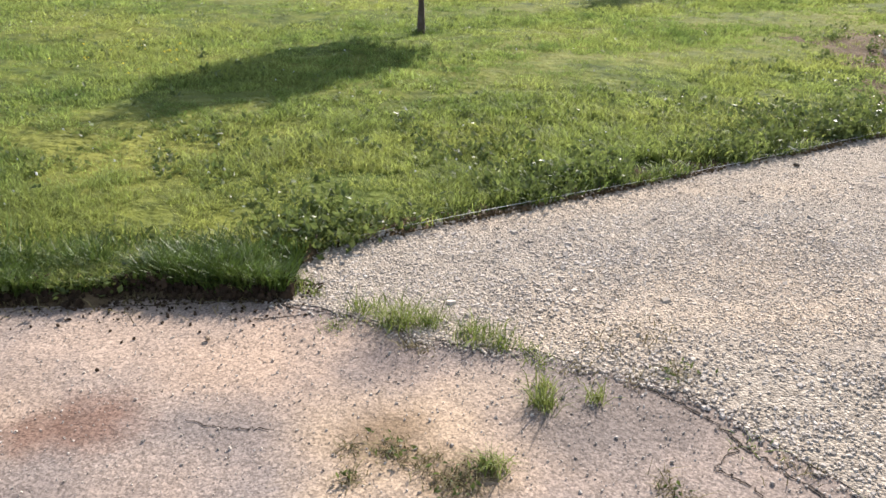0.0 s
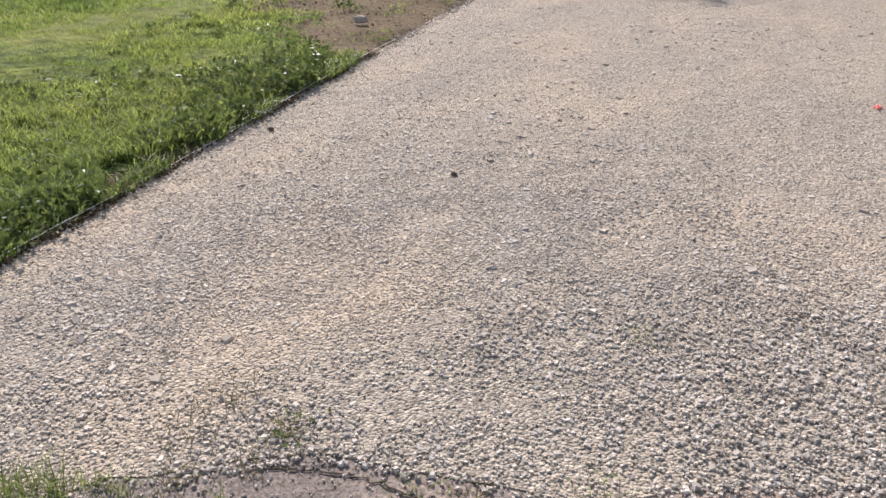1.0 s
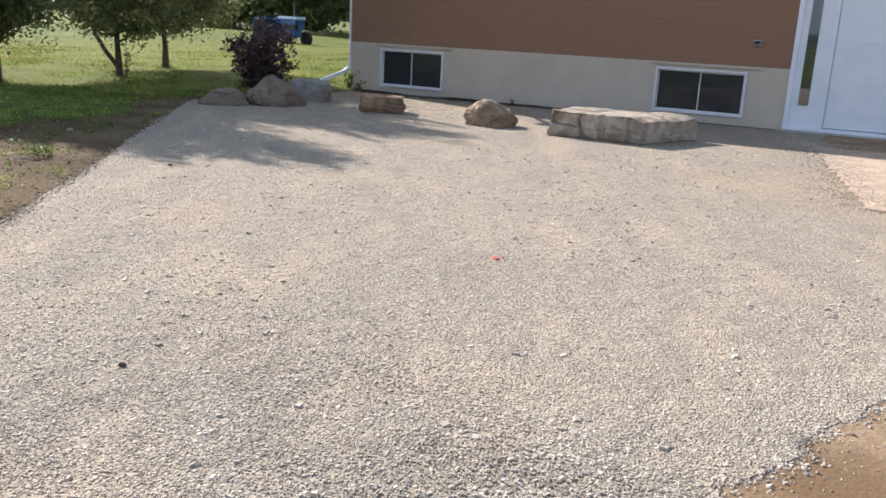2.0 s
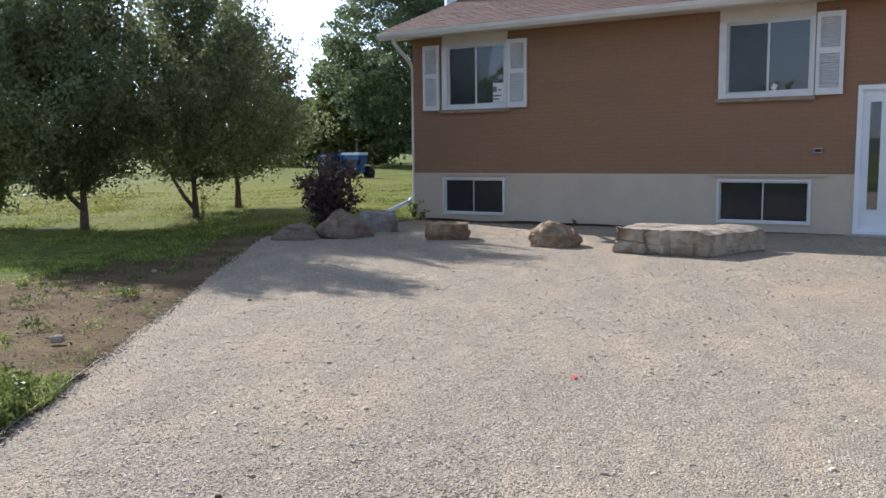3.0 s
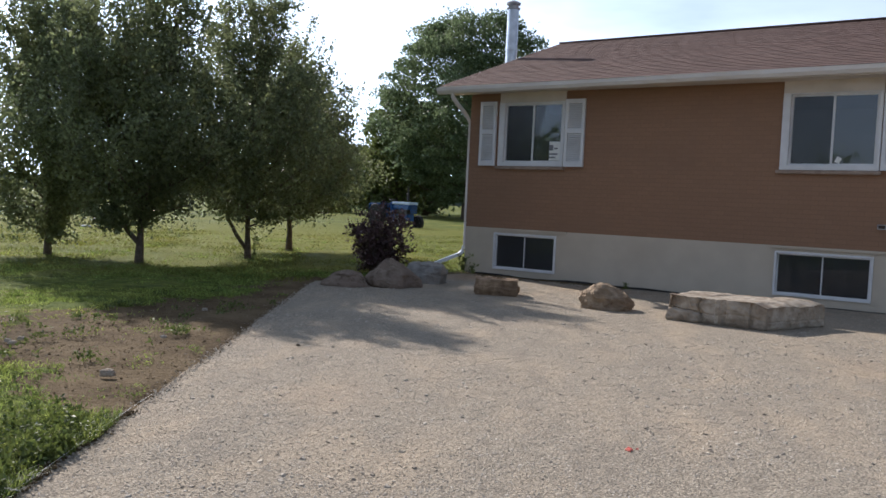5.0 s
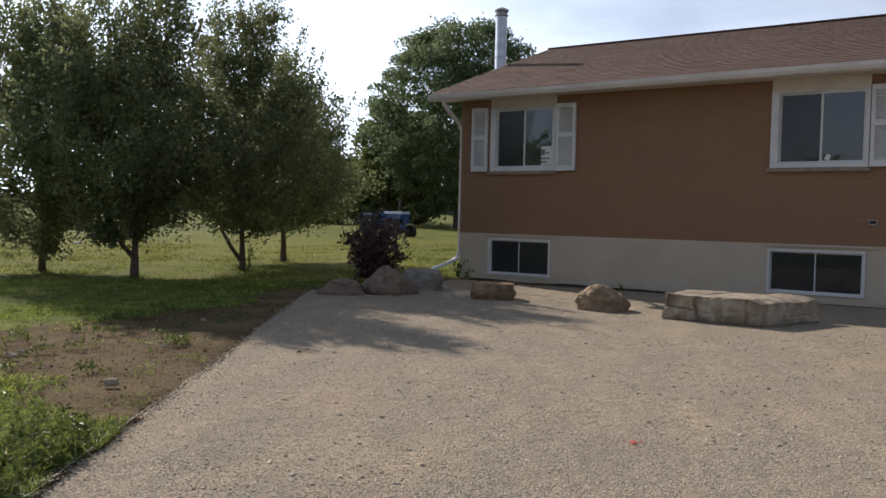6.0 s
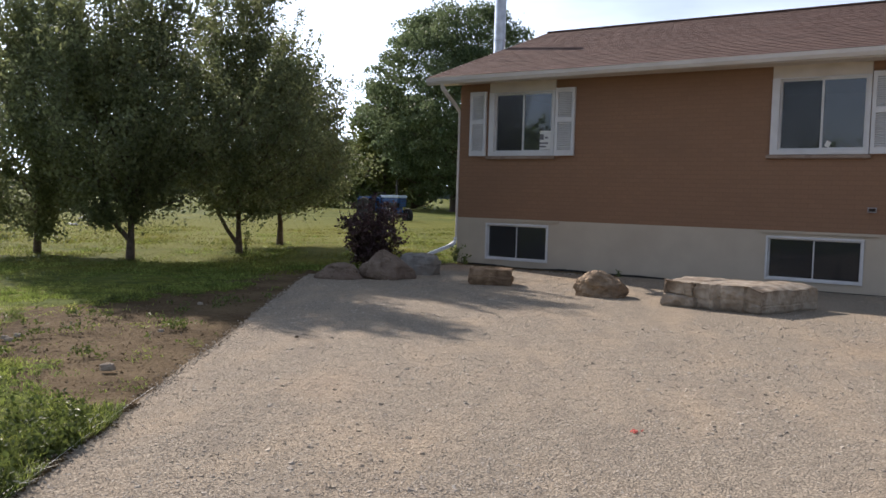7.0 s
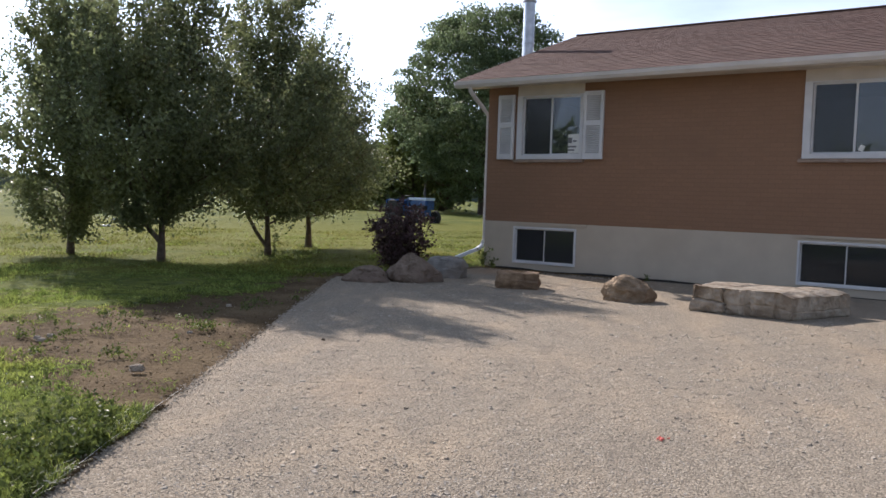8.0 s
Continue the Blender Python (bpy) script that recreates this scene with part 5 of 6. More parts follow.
def bush():
    """A shrub of many stems that arch outwards, each with side shoots and leaves in loose sprays."""
    rng = np.random.default_rng(31)
    root = tagged(empty("bush", (-0.38, -2.12, 0.0)), "purple-leaved shrub growing behind the rocks", "bush")
    lines, where = [], []
    for i in range(34):
        a = i * 2.39996 + rng.normal(0, 0.3)
        lean = 0.49 * rng.uniform(0.05, 1.0) ** 0.75
        h = (1.2 - 0.62 * lean ** 1.4) * rng.uniform(0.72, 1.05)
        s = Vector((math.cos(a) * lean * 0.4 + rng.normal(0, 0.08), math.sin(a) * lean * 0.4 + rng.normal(0, 0.08), -0.04))
        m = Vector((math.cos(a) * lean * 0.85, math.sin(a) * lean * 0.85, h * 0.55))
        e = Vector((math.cos(a) * lean * rng.uniform(0.95, 1.15), math.sin(a) * lean * rng.uniform(0.95, 1.15), h))
        lines.append([(s, 0.012), (s.lerp(m, 0.5) + Vector((0, 0, 0.04)), 0.010), (m, 0.008), (e, 0.003)])
        for q in range(9):
            g = rng.uniform(0.16, 1.0)
            p = s.lerp(m, g / 0.58) if g < 0.58 else m.lerp(e, (g - 0.58) / 0.42)
            d = Vector((math.cos(a) * 0.6 + rng.normal(0, 0.6), math.sin(a) * 0.6 + rng.normal(0, 0.6), rng.normal(0.35, 0.5))).normalized() * rng.uniform(0.1, 0.26)
            lines.append([(p, 0.004), (p + d, 0.0015)])
            for u in rng.uniform(0.0, 1.1, 17):
                where.append(tuple(p + d * u + Vector(rng.normal(0, 0.028, 3))))
    V, F = tubes(lines, 5)
    np_part("stems", V, F, M_BARK, root)
    where = np.array(where)
    where = where[where[:, 2] > 0.03]
    V, F = leaf_cards(where, rng.uniform(0.04, 0.075, len(where)), rng, slim=0.7)
    np_part("foliage", V, F, M_PURPLE, root, "dark purple leaves")


bush()


def blades(x, y, z, h, w, rng, material, name, label, category, lean=0.45, detail=3):
    """Bent grass blades of three triangles each (one when far off), in one mesh."""
    n = len(x)
    a = rng.random(n) * 2 * math.pi
    b = rng.random(n) * 2 * math.pi
    base = np.stack([x, y, z], -1)
    side = np.stack([np.cos(a), np.sin(a), 0 * a], -1) * w[:, None] / 2
    bend = np.stack([np.cos(b), np.sin(b), 0 * b], -1) * (h * rng.uniform(0.1, lean * 2, n))[:, None]
    up = np.stack([0 * h, 0 * h, h], -1)
    mid = base + up * 0.6 + bend * 0.35
    V = np.stack([base - side, base + side, mid - side * 0.8, mid + side * 0.8, base + up * rng.uniform(0.8, 1.0, (n, 1)) + bend], 1)
    k = (np.arange(n) * 5)[:, None]
    F = np.concatenate([k + [[0, 1, 3]], k + [[0, 3, 2]], k + [[2, 3, 4]]])
    if detail == 1:
        V, F = V[:, (0, 1, 4)], (np.arange(n) * 3)[:, None] + [[0, 1, 2]]
    ob = np_part(name, V, F, material)
    return tagged(ob, label, category, kind="stuff")


def build_grass():
    rng = np.random.default_rng(71)
    tx, ty, _ = spread(178000, 0.9, 30.0, (8.6, -13.8), rng)
    ur, ua = rng.uniform(2.0, 15.0, 70000), rng.uniform(1.75, 3.9, 70000)
    tx, ty = np.r_[tx, 8.6 + ur * np.cos(ua)], np.r_[ty, -13.8 + ur * np.sin(ua)]
    turn = np.degrees(np.arctan2(ty + 13.8, tx - 8.6)) % 360
    ok = (lawn_depth(tx, ty) > -0.02) & (tx > -18) & (turn < 222)
    tx, ty = tx[ok], ty[ok]
    per = 7
    x, y = np.repeat(tx, per), np.repeat(ty, per)
    r = np.hypot(x - 8.6, y + 13.8)
    girth = np.clip(r / 3.0, 1, 5) * 0.014
    x, y = x + rng.normal(0, 1, len(x)) * girth, y + rng.normal(0, 1, len(x)) * girth
    clump = vnoise(x, y, 0.13, 3) * 0.6 + vnoise(x, y, 0.5, 4) * 0.4
    on_soil = np.where(vnoise(x, y, 0.2, 6) * 0.6 + vnoise(x, y, 0.7, 7) * 0.4 > 0.66, 0.14, 0.0)
    b = bare(x, y)
    keep = (rng.random(len(x)) < (1 - b) * (0.35 + 1.1 * clump) + b * on_soil) & (lawn_depth(x, y) > np.where(y > -14.1, 0.01 + 0.09 * vnoise(x, y, 0.28, 34), -0.03))
    x, y, r, clump, b = x[keep], y[keep], r[keep], clump[keep], b[keep]
    edge = np.clip(1 - lawn_depth(x, y) / 0.35, 0, 1)
    h = rng.uniform(0.02, 0.055, len(x)) * (0.5 + 2.5 * clump ** 2.6) * (1 + 0.8 * edge) * np.clip(1.15 - 0.02 * r, 0.7, 1.1)
    h = np.minimum(h, rng.uniform(0.05, 0.085, len(h))) * (1 - 0.5 * b)
    w = 0.0036 * np.clip(r / 2.3, 1, 9)
    near = r < 4.5
    for k, detail in ((near, 3), (~near, 1)):
        blades(x[k], y[k], np.full(k.sum(), 0.012), h[k], w[k], rng, M_GRASS, "grass", "short mown green lawn grass", "grass", 0.75, detail)
    # the rough field beyond the trees
    n = 150000
    fr, fa = rng.uniform(13.0, 48.0, n), rng.uniform(1.85, 2.78, n)
    fx, fy = 8.6 + fr * np.cos(fa), -13.8 + fr * np.sin(fa)
    lush = 0.5 * vnoise(fx, fy, 0.5, 28) + 0.5 * vnoise(fx, fy, 2.2, 29)
    ok = (lawn_depth(fx, fy) > 0.1) & (rng.random(n) < 2.2 * lush - 0.35) & ((fx < -0.3) | (fy < -3.0))
    fx, fy, fr, lush = fx[ok], fy[ok], fr[ok], lush[ok]
    blades(fx, fy, np.full(len(fx), -0.01), rng.uniform(0.03, 0.10, len(fx)) * (0.5 + lush), 0.0014 * fr, rng, M_FIELD_GRASS, "field_grass", "rough tufted grass of the open field", "grass", 0.8, 1)
    # taller grass that hangs over the asphalt, in the shade-darkened blade colour
    n = 36000
    gy = rng.uniform(-16.6, -14.1, n)
    gx = 7.38 - 0.14 * (gy + 14.3) + 0.12 * (vnoise(gy * 0 + 3, gy, 0.22, 11) - 0.5) - np.abs(rng.normal(0, 0.15, n)) + 0.035
    gh = rng.uniform(0.06, 0.135, n) * (0.65 + 0.6 * vnoise(gx, gy, 0.12, 8))
    blades(gx, gy, np.full(n, 0.0), gh * 0.85, np.full(n, 0.0055), rng, M_SHADED_GRASS, "edge_grass", "longer grass hanging over the asphalt edge", "grass", 0.5)
    # uneven clumps that hang over the cut edge and the gravel
    n = 4200
    gs = rng.uniform(0.1, 4.15, n)
    clump = vnoise(gs, gs * 0, 0.14, 22) * 0.65 + vnoise(gs, gs * 0, 0.45, 23) * 0.35
    gd = np.abs(rng.normal(0, 0.06, n)) - 0.075 * clump + 0.035
    ok = rng.random(n) < 1.6 * clump - 0.2
    gs, gd, clump = gs[ok], gd[ok], clump[ok]
    gx, gy = EDGE_A[0] + EDGE_DIR[0] * gs + EDGE_OUT[0] * gd, EDGE_A[1] + EDGE_DIR[1] * gs + EDGE_OUT[1] * gd
    pick = rng.random(len(gx)) < 0.5
    for k, m in ((pick, M_SHADED_GRASS), (~pick, M_GRASS)):
        blades(gx[k], gy[k], np.full(k.sum(), 0.002), rng.uniform(0.025, 0.075, k.sum()) * (0.4 + clump[k]), np.full(k.sum(), 0.0045), rng, m, "edge_grass", "clumps of grass hanging over the gravel edge", "grass", 1.0)
    # crumbling bank of soil under it, the overhang's shade in its dark colour
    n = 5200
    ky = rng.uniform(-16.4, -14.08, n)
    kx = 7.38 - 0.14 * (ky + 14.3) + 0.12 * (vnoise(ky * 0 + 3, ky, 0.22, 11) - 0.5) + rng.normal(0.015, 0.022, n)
    stones("soil_bank", kx, ky, rng.uniform(-0.01, 0.055, n) * np.clip(1 - (kx - 7.38 + 0.14 * (ky + 14.3)) / 0.12, 0, 1) - 0.004, rng.uniform(0.008, 0.032, n), M_SHADED_SOIL, "crumbling soil bank under the overhanging grass, shade included in its dark colour", "soil", 76, 0.8)
    n = 2400
    ks = rng.uniform(0.15, 4.2, n)
    ks = ks[vnoise(ks, ks * 0, 0.3, 33) + rng.normal(0, 0.12, n) > 0.45]
    n = len(ks)
    ko = rng.normal(-0.010, 0.014, n)
    stones("soil_bank", EDGE_A[0] + EDGE_DIR[0] * ks + EDGE_OUT[0] * ko, EDGE_A[1] + EDGE_DIR[1] * ks + EDGE_OUT[1] * ko, rng.uniform(-0.010, 0.010, n), rng.uniform(0.006, 0.020, n), M_SOIL, "dark cut face of soil along the lawn edge", "soil", 77, 0.8)
    # straw and dead stalks along the lawn's foot
    sy = rng.uniform(-15.8, -14.1, 1100)
    sx = 7.38 - 0.14 * (sy + 14.3) + np.abs(rng.normal(0.0, 0.09, 1100)) - 0.03
    blades(sx, sy, np.full(1100, -0.004), rng.uniform(0.004, 0.035, 1100), np.full(1100, 0.003), rng, M_DRY, "dead_grass", "dry straw along the foot of the lawn", "grass", 1.6)
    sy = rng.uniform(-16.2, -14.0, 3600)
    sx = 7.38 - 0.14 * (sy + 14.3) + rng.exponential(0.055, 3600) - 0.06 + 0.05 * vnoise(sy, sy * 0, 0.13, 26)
    stones("soil_crumbs", sx, sy, np.full(3600, -0.004), rng.uniform(0.003, 0.016, 3600), M_SHADED_SOIL, "dark crumbs of soil washed from the lawn onto the asphalt", "soil", 75, 0.6)
    # broad weeds and clover: along the cut edge, in loose patches over the lawn, in small clumps on the bare soil
    s_ = rng.uniform(0, 5.0, 2200)
    d = rng.exponential(0.3, len(s_)) + 0.06 - 0.06 * vnoise(s_, s_ * 0, 0.15, 20)
    ex = EDGE_A[0] + EDGE_DIR[0] * s_ + EDGE_OUT[0] * d
    ey = EDGE_A[1] + EDGE_DIR[1] * s_ + EDGE_OUT[1] * d
    ax, ay, _ = spread(3000, 1.4, 12.0, (8.6, -13.8), rng)
    cx, cy = np.r_[ex, ax], np.r_[ey, ay]
    clumpy = np.sin(3.3 * cx + 1.1 * np.sin(2 * cy)) * np.sin(2.9 * cy + 0.8) + rng.normal(0, 0.55, len(cx))
    ok = (lawn_depth(cx, cy) > -0.06) & (clumpy > 0.15) & (bare(cx, cy) < 0.25)
    cx, cy = cx[ok], cy[ok]
    hx, hy = rng.uniform(-2.5, 5.0, 200), rng.uniform(-11.8, -6.6, 200)
    ok = (bare(hx, hy) > 0.2) & (lawn_depth(hx, hy) > 0.12)
    hx, hy = hx[ok], hy[ok]
    m = rng.integers(1, 7, len(hx))
    cx = np.r_[cx, np.repeat(hx, m) + rng.normal(0, 0.06, m.sum())]
    cy = np.r_[cy, np.repeat(hy, m) + rng.normal(0, 0.06, m.sum())]
    per = 15
    at = np.stack([np.repeat(cx, per) + rng.normal(0, 0.026, len(cx) * per), np.repeat(cy, per) + rng.normal(0, 0.026, len(cx) * per),
                   0.016 + np.abs(rng.normal(0.02, 0.026, len(cx) * per))], -1)
    V, F = leaf_cards(at, rng.uniform(0.014, 0.042, len(at)), rng, up=0.7, slim=0.62)
    tagged(np_part("broadleaf_weeds", V, F, M_WEED), "low broad-leaved weeds and clover in the lawn", "weeds", kind="stuff")
    # clover heads and a few yellow flowers
    fx, fy, _ = spread(520, 2.2, 9.0, (8.6, -13.8), rng)
    ok = (lawn_depth(fx, fy) > 0.1) & (bare(fx, fy) < 0.5)
    fx, fy = fx[ok], fy[ok]
    stones("clover_flowers", fx, fy, np.full(len(fx), 0.055), rng.uniform(0.006, 0.013, len(fx)), M_FLOWER, "tiny white clover flowers in the lawn", "flowers", 72, 0.9)
    yx, yy = rng.normal(3.6, 0.35, 26), rng.normal(-16.1, 0.3, 26)
    stones("yellow_flowers", yx, yy, np.full(26, 0.06), rng.uniform(0.012, 0.025, 26), M_YELLOW, "small yellow flowers in the lawn", "flowers", 73, 0.6)
    # clods and pebbles on the bare soil
    for name, n, lo, hi, m, label in (("soil_clods", 8000, 0.004, 0.026, M_SOIL, "crumbled brown clods of soil"), ("soil_pebbles", 2200, 0.005, 0.022, M_PEBBLE, "small pale pebbles lying in the soil")):
        cx, cy = rng.uniform(-2.0, 5.2, n), rng.uniform(-11.8, -5.0, n)
        ok = (bare(cx, cy) > 0.2) & (lawn_depth(cx, cy) > -0.05)
        stones(name, cx[ok], cy[ok], np.full(ok.sum(), 0.002), rng.uniform(lo ** 0.5, hi ** 0.5, ok.sum()) ** 2, m, label, "soil", 74 + n, 0.3)


build_grass()


def tuft(at, n, h, spread_, seed, material, label, name="weed_tuft", lean=0.85):
    rng = np.random.default_rng(seed)
    x, y = at[0] + rng.normal(0, spread_, n), at[1] + rng.normal(0, spread_, n)
    return blades(x, y, np.full(n, -0.008), rng.uniform(0.25, 1.0, n) * h * 0.85, np.full(n, 0.0028), rng, material, name, label, "weed", lean)


def leafy_weed(name, at, h, n, label, category, group, rng):
    """A small upright plant of five stems and many leaves."""
    root = tagged(empty(name, (*at, -0.01)), label, category, group)
    stems = [[((0, 0, 0), 0.004), ((rng.normal(0, 0.12) * h, rng.normal(0, 0.12) * h, h * 0.6), 0.003), ((rng.normal(0, 0.25) * h, rng.normal(0, 0.2) * h, h), 0.001)] for _ in range(5)]
    V, F = tubes(stems, 5)
    np_part("stem", V, F, M_WEED, root)
    k = rng.integers(0, 5, n)
    f = rng.uniform(0.15, 1.0, n)
    mid, tip = np.array([s_[1][0] for s_ in stems])[k], np.array([s_[2][0] for s_ in stems])[k]
    at = np.where((f < 0.6)[:, None], mid * (f / 0.6)[:, None], mid + (tip - mid) * ((f - 0.6) / 0.4)[:, None])
    V, F = leaf_cards(at + rng.normal(0, 0.012, (n, 3)), rng.uniform(0.03, 0.07, n), rng, slim=0.45)
    np_part("foliage", V, F, M_WEED, root)


def build_tufts():
    g = "green weed tuft growing from the asphalt crack"
    for i, (x, y, n, h, s) in enumerate(((7.31, -14.07, 90, 0.055, 0.032), (7.36, -14.02, 50, 0.05, 0.025), (7.47, -13.84, 120, 0.085, 0.03), (7.54, -13.72, 230, 0.13, 0.034), (7.53, -13.63, 110, 0.09, 0.03), (7.60, -13.49, 170, 0.095, 0.034), (7.64, -13.41, 90, 0.075, 0.026),
                                         (7.70, -13.33, 50, 0.06, 0.026), (7.94, -13.31, 130, 0.105, 0.018), (7.86, -13.30, 60, 0.085, 0.016), (7.90, -13.17, 55, 0.07, 0.014), (7.54, -12.98, 60, 0.06, 0.045), (7.60, -13.1, 40, 0.05, 0.04),
                                         (8.21, -13.43, 110, 0.075, 0.018), (7.95, -12.0, 30, 0.05, 0.03), (8.35, -12.55, 60, 0.06, 0.05))):
        tagged(tuft((x, y), n, h, s, 90 + i, M_TUFT if i not in (11, 12) else M_DRY, g), group="weed tufts")
    for i, (x, y, n, s) in enumerate(((8.17, -13.76, 60, 0.018), (8.17, -13.66, 150, 0.026), (8.21, -13.58, 120, 0.026), (8.27, -13.51, 220, 0.030), (8.22, -13.46, 120, 0.022), (8.28, -13.74, 70, 0.018), (8.25, -13.04, 90, 0.022), (7.75, -12.94, 120, 0.03))):
        tagged(tuft((x, y), n, 0.03, s, 120 + i, M_DRY, "withered brown weed on the sandy asphalt", "dry_weed", 2.0), group="dry weeds")
    # flat rosettes of small leaves in the same hollows
    leaf_rng = np.random.default_rng(145)
    at = []
    for x, y, n, r in ((8.17, -13.66, 26, 0.03), (8.27, -13.51, 36, 0.035), (8.22, -13.45, 26, 0.016), (8.28, -13.74, 12, 0.016), (8.25, -13.04, 14, 0.02), (7.31, -14.07, 50, 0.03), (7.75, -12.94, 40, 0.03)):
        at += [(x + leaf_rng.normal(0, r), y + leaf_rng.normal(0, r), leaf_rng.uniform(0.0, 0.014)) for _ in range(n)]
    V, F = leaf_cards(np.array(at), leaf_rng.uniform(0.010, 0.024, len(at)), leaf_rng, up=0.4, slim=0.45)
    tagged(np_part("creeping_weeds", V, F, M_WEED), "small creeping weeds in hollows of the asphalt", "weeds", kind="stuff")
    rng = np.random.default_rng(140)
    for i, f in enumerate(np.linspace(0.06, 0.33, 9)):
        ex, ey = asphalt_edge(f + rng.normal(0, 0.008))
        tagged(tuft((float(ex) + 0.03 + abs(rng.normal(0, 0.03)), float(ey)), int(rng.integers(25, 70)), rng.uniform(0.025, 0.05), rng.uniform(0.015, 0.035), 150 + i, M_DRY if i % 3 else M_TUFT, "withered brown weed on the sandy asphalt", "dry_weed", 1.6), group="dry weeds")
    tuft((1.92, -14.17), 700, 0.13, 0.09, 170, M_SHADED_GRASS, "longer dark grass round the foot of the young tree", "tall_grass", 0.6)
    for x, y, h, n in ((0.16, -0.26, 0.36, 150), (0.32, -0.2, 0.2, 70), (3.4, -0.16, 0.1, 30)):
        leafy_weed("wall_weed", (x, y), h, n, "leafy green weed growing at the foot of the foundation", "weed", "wall weeds", rng)
    leafy_weed("tree_sucker", (-3.72, -1.98), 0.62, 110, "leafy sucker shoots beside the fruit tree's trunk", "shoots", "", rng)
    for i, (x, y) in enumerate(((-3.78, -4.60), (-4.00, -1.87), (-5.66, 0.98), (-6.05, -4.93))):
        tagged(tuft((x, y), 420, 0.16, 0.13, 180 + i, M_SHADED_GRASS, "longer grass left round a fruit tree's trunk", "tall_grass", 0.6), group="grass round the trunks")


build_tufts()


# ---- small things outside ----
def cracks():
    def ribbon(points, width, seed):
        rng = np.random.default_rng(seed)
        fine = []
        for a, b in zip(points, points[1:]):
            for t in np.linspace(0, 1, 12, endpoint=False):
                fine.append((a[0] + (b[0] - a[0]) * t + rng.normal(0, 0.004), a[1] + (b[1] - a[1]) * t + rng.normal(0, 0.005)))
        bm = bmesh.new()
        rows = []
        for i, p in enumerate(fine):
            q = fine[min(i + 1, len(fine) - 1)] if i < len(fine) - 1 else fine[i]
            o = fine[max(i - 1, 0)]
            d = Vector((q[0] - o[0], q[1] - o[1])).normalized()
            w = width * rng.uniform(0.1, 1.0) ** 2 / 2
            rows.append([bm.verts.new((p[0] - d.y * k, p[1] + d.x * k, z)) for k, z in ((-w, -0.003), (0, -0.005), (w, -0.003))])
        for a, b in zip(rows, rows[1:]):
            bm.faces.new((a[0], b[0], b[1], a[1]))
            bm.faces.new((a[1], b[1], b[2], a[2]))
        ob = part("crack", bm, M_CRACK)
        tagged(ob, "dark crack in the old asphalt", "crack", "cracks in the asphalt", kind="structure")

    ribbon([(7.46, -13.98), (7.55, -13.80), (7.62, -13.60), (7.70, -13.42)], 0.010, 1)
    ribbon([(7.83, -13.03), (7.90, -12.95), (7.99, -12.88), (8.10, -12.82), (8.20, -12.74)], 0.013, 2)
    ribbon([(8.06, -12.84), (8.16, -12.93), (8.22, -12.86)], 0.006, 3)
    ribbon([(7.44, -14.2), (7.50, -14.5), (7.56, -14.8)], 0.006, 4)
    ribbon([(7.56, -14.15), (7.50, -13.97)], 0.006, 5)
    ribbon([(7.64, -14.90), (7.52, -14.86), (7.43, -14.83), (7.42, -14.72), (7.43, -14.64)], 0.007, 6)
    ribbon([(7.43, -14.64), (7.46, -14.45), (7.43, -14.30), (7.44, -14.17), (7.48, -13.99), (7.52, -13.88)], 0.008, 7)
    ribbon([(8.10, -14.17), (8.12, -14.06), (8.11, -13.96)], 0.003, 8)
    ribbon([(8.20, -12.74), (8.32, -12.66), (8.42, -12.58)], 0.012, 10)
    ribbon([(8.22, -12.86), (8.34, -12.80), (8.40, -12.72)], 0.006, 11)


cracks()


def cord():
    rng = np.random.default_rng(9)
    pts = []
    for s in np.linspace(0.15, 4.6, 60):
        p = EDGE_A + EDGE_DIR * s - EDGE_OUT * 0.004
        pts.append(((p[0] + rng.normal(0, 0.002), p[1] + rng.normal(0, 0.002), 0.018 + 0.007 * math.sin(s * 2.1)), 0.0011))
    lines = [pts]
    p = EDGE_A + EDGE_DIR * 2.75
    lines.append([((p[0] + 0.02 * math.sin(t * 2.3) * t / 3, p[1] + 0.025 * math.cos(t * 1.7) * t / 3, 0.03 + 0.01 * math.sin(t)), 0.0016) for t in np.linspace(0, 5, 24)])
    V, F = tubes(lines, 5)
    tagged(np_part("marking_cord", V, F, M_CORD), "thin white cord stretched along the lawn edge", "cord")
    p = EDGE_A + EDGE_DIR * 0.12 - EDGE_OUT * 0.004
    V, F = tubes([[((p[0], p[1], -0.03), 0.007), ((p[0], p[1], 0.055), 0.007), ((p[0], p[1], 0.06), 0.002)]], 6)
    tagged(np_part("cord_peg", V, F, M_BARK), "small wooden peg that holds the cord", "peg")


cord()


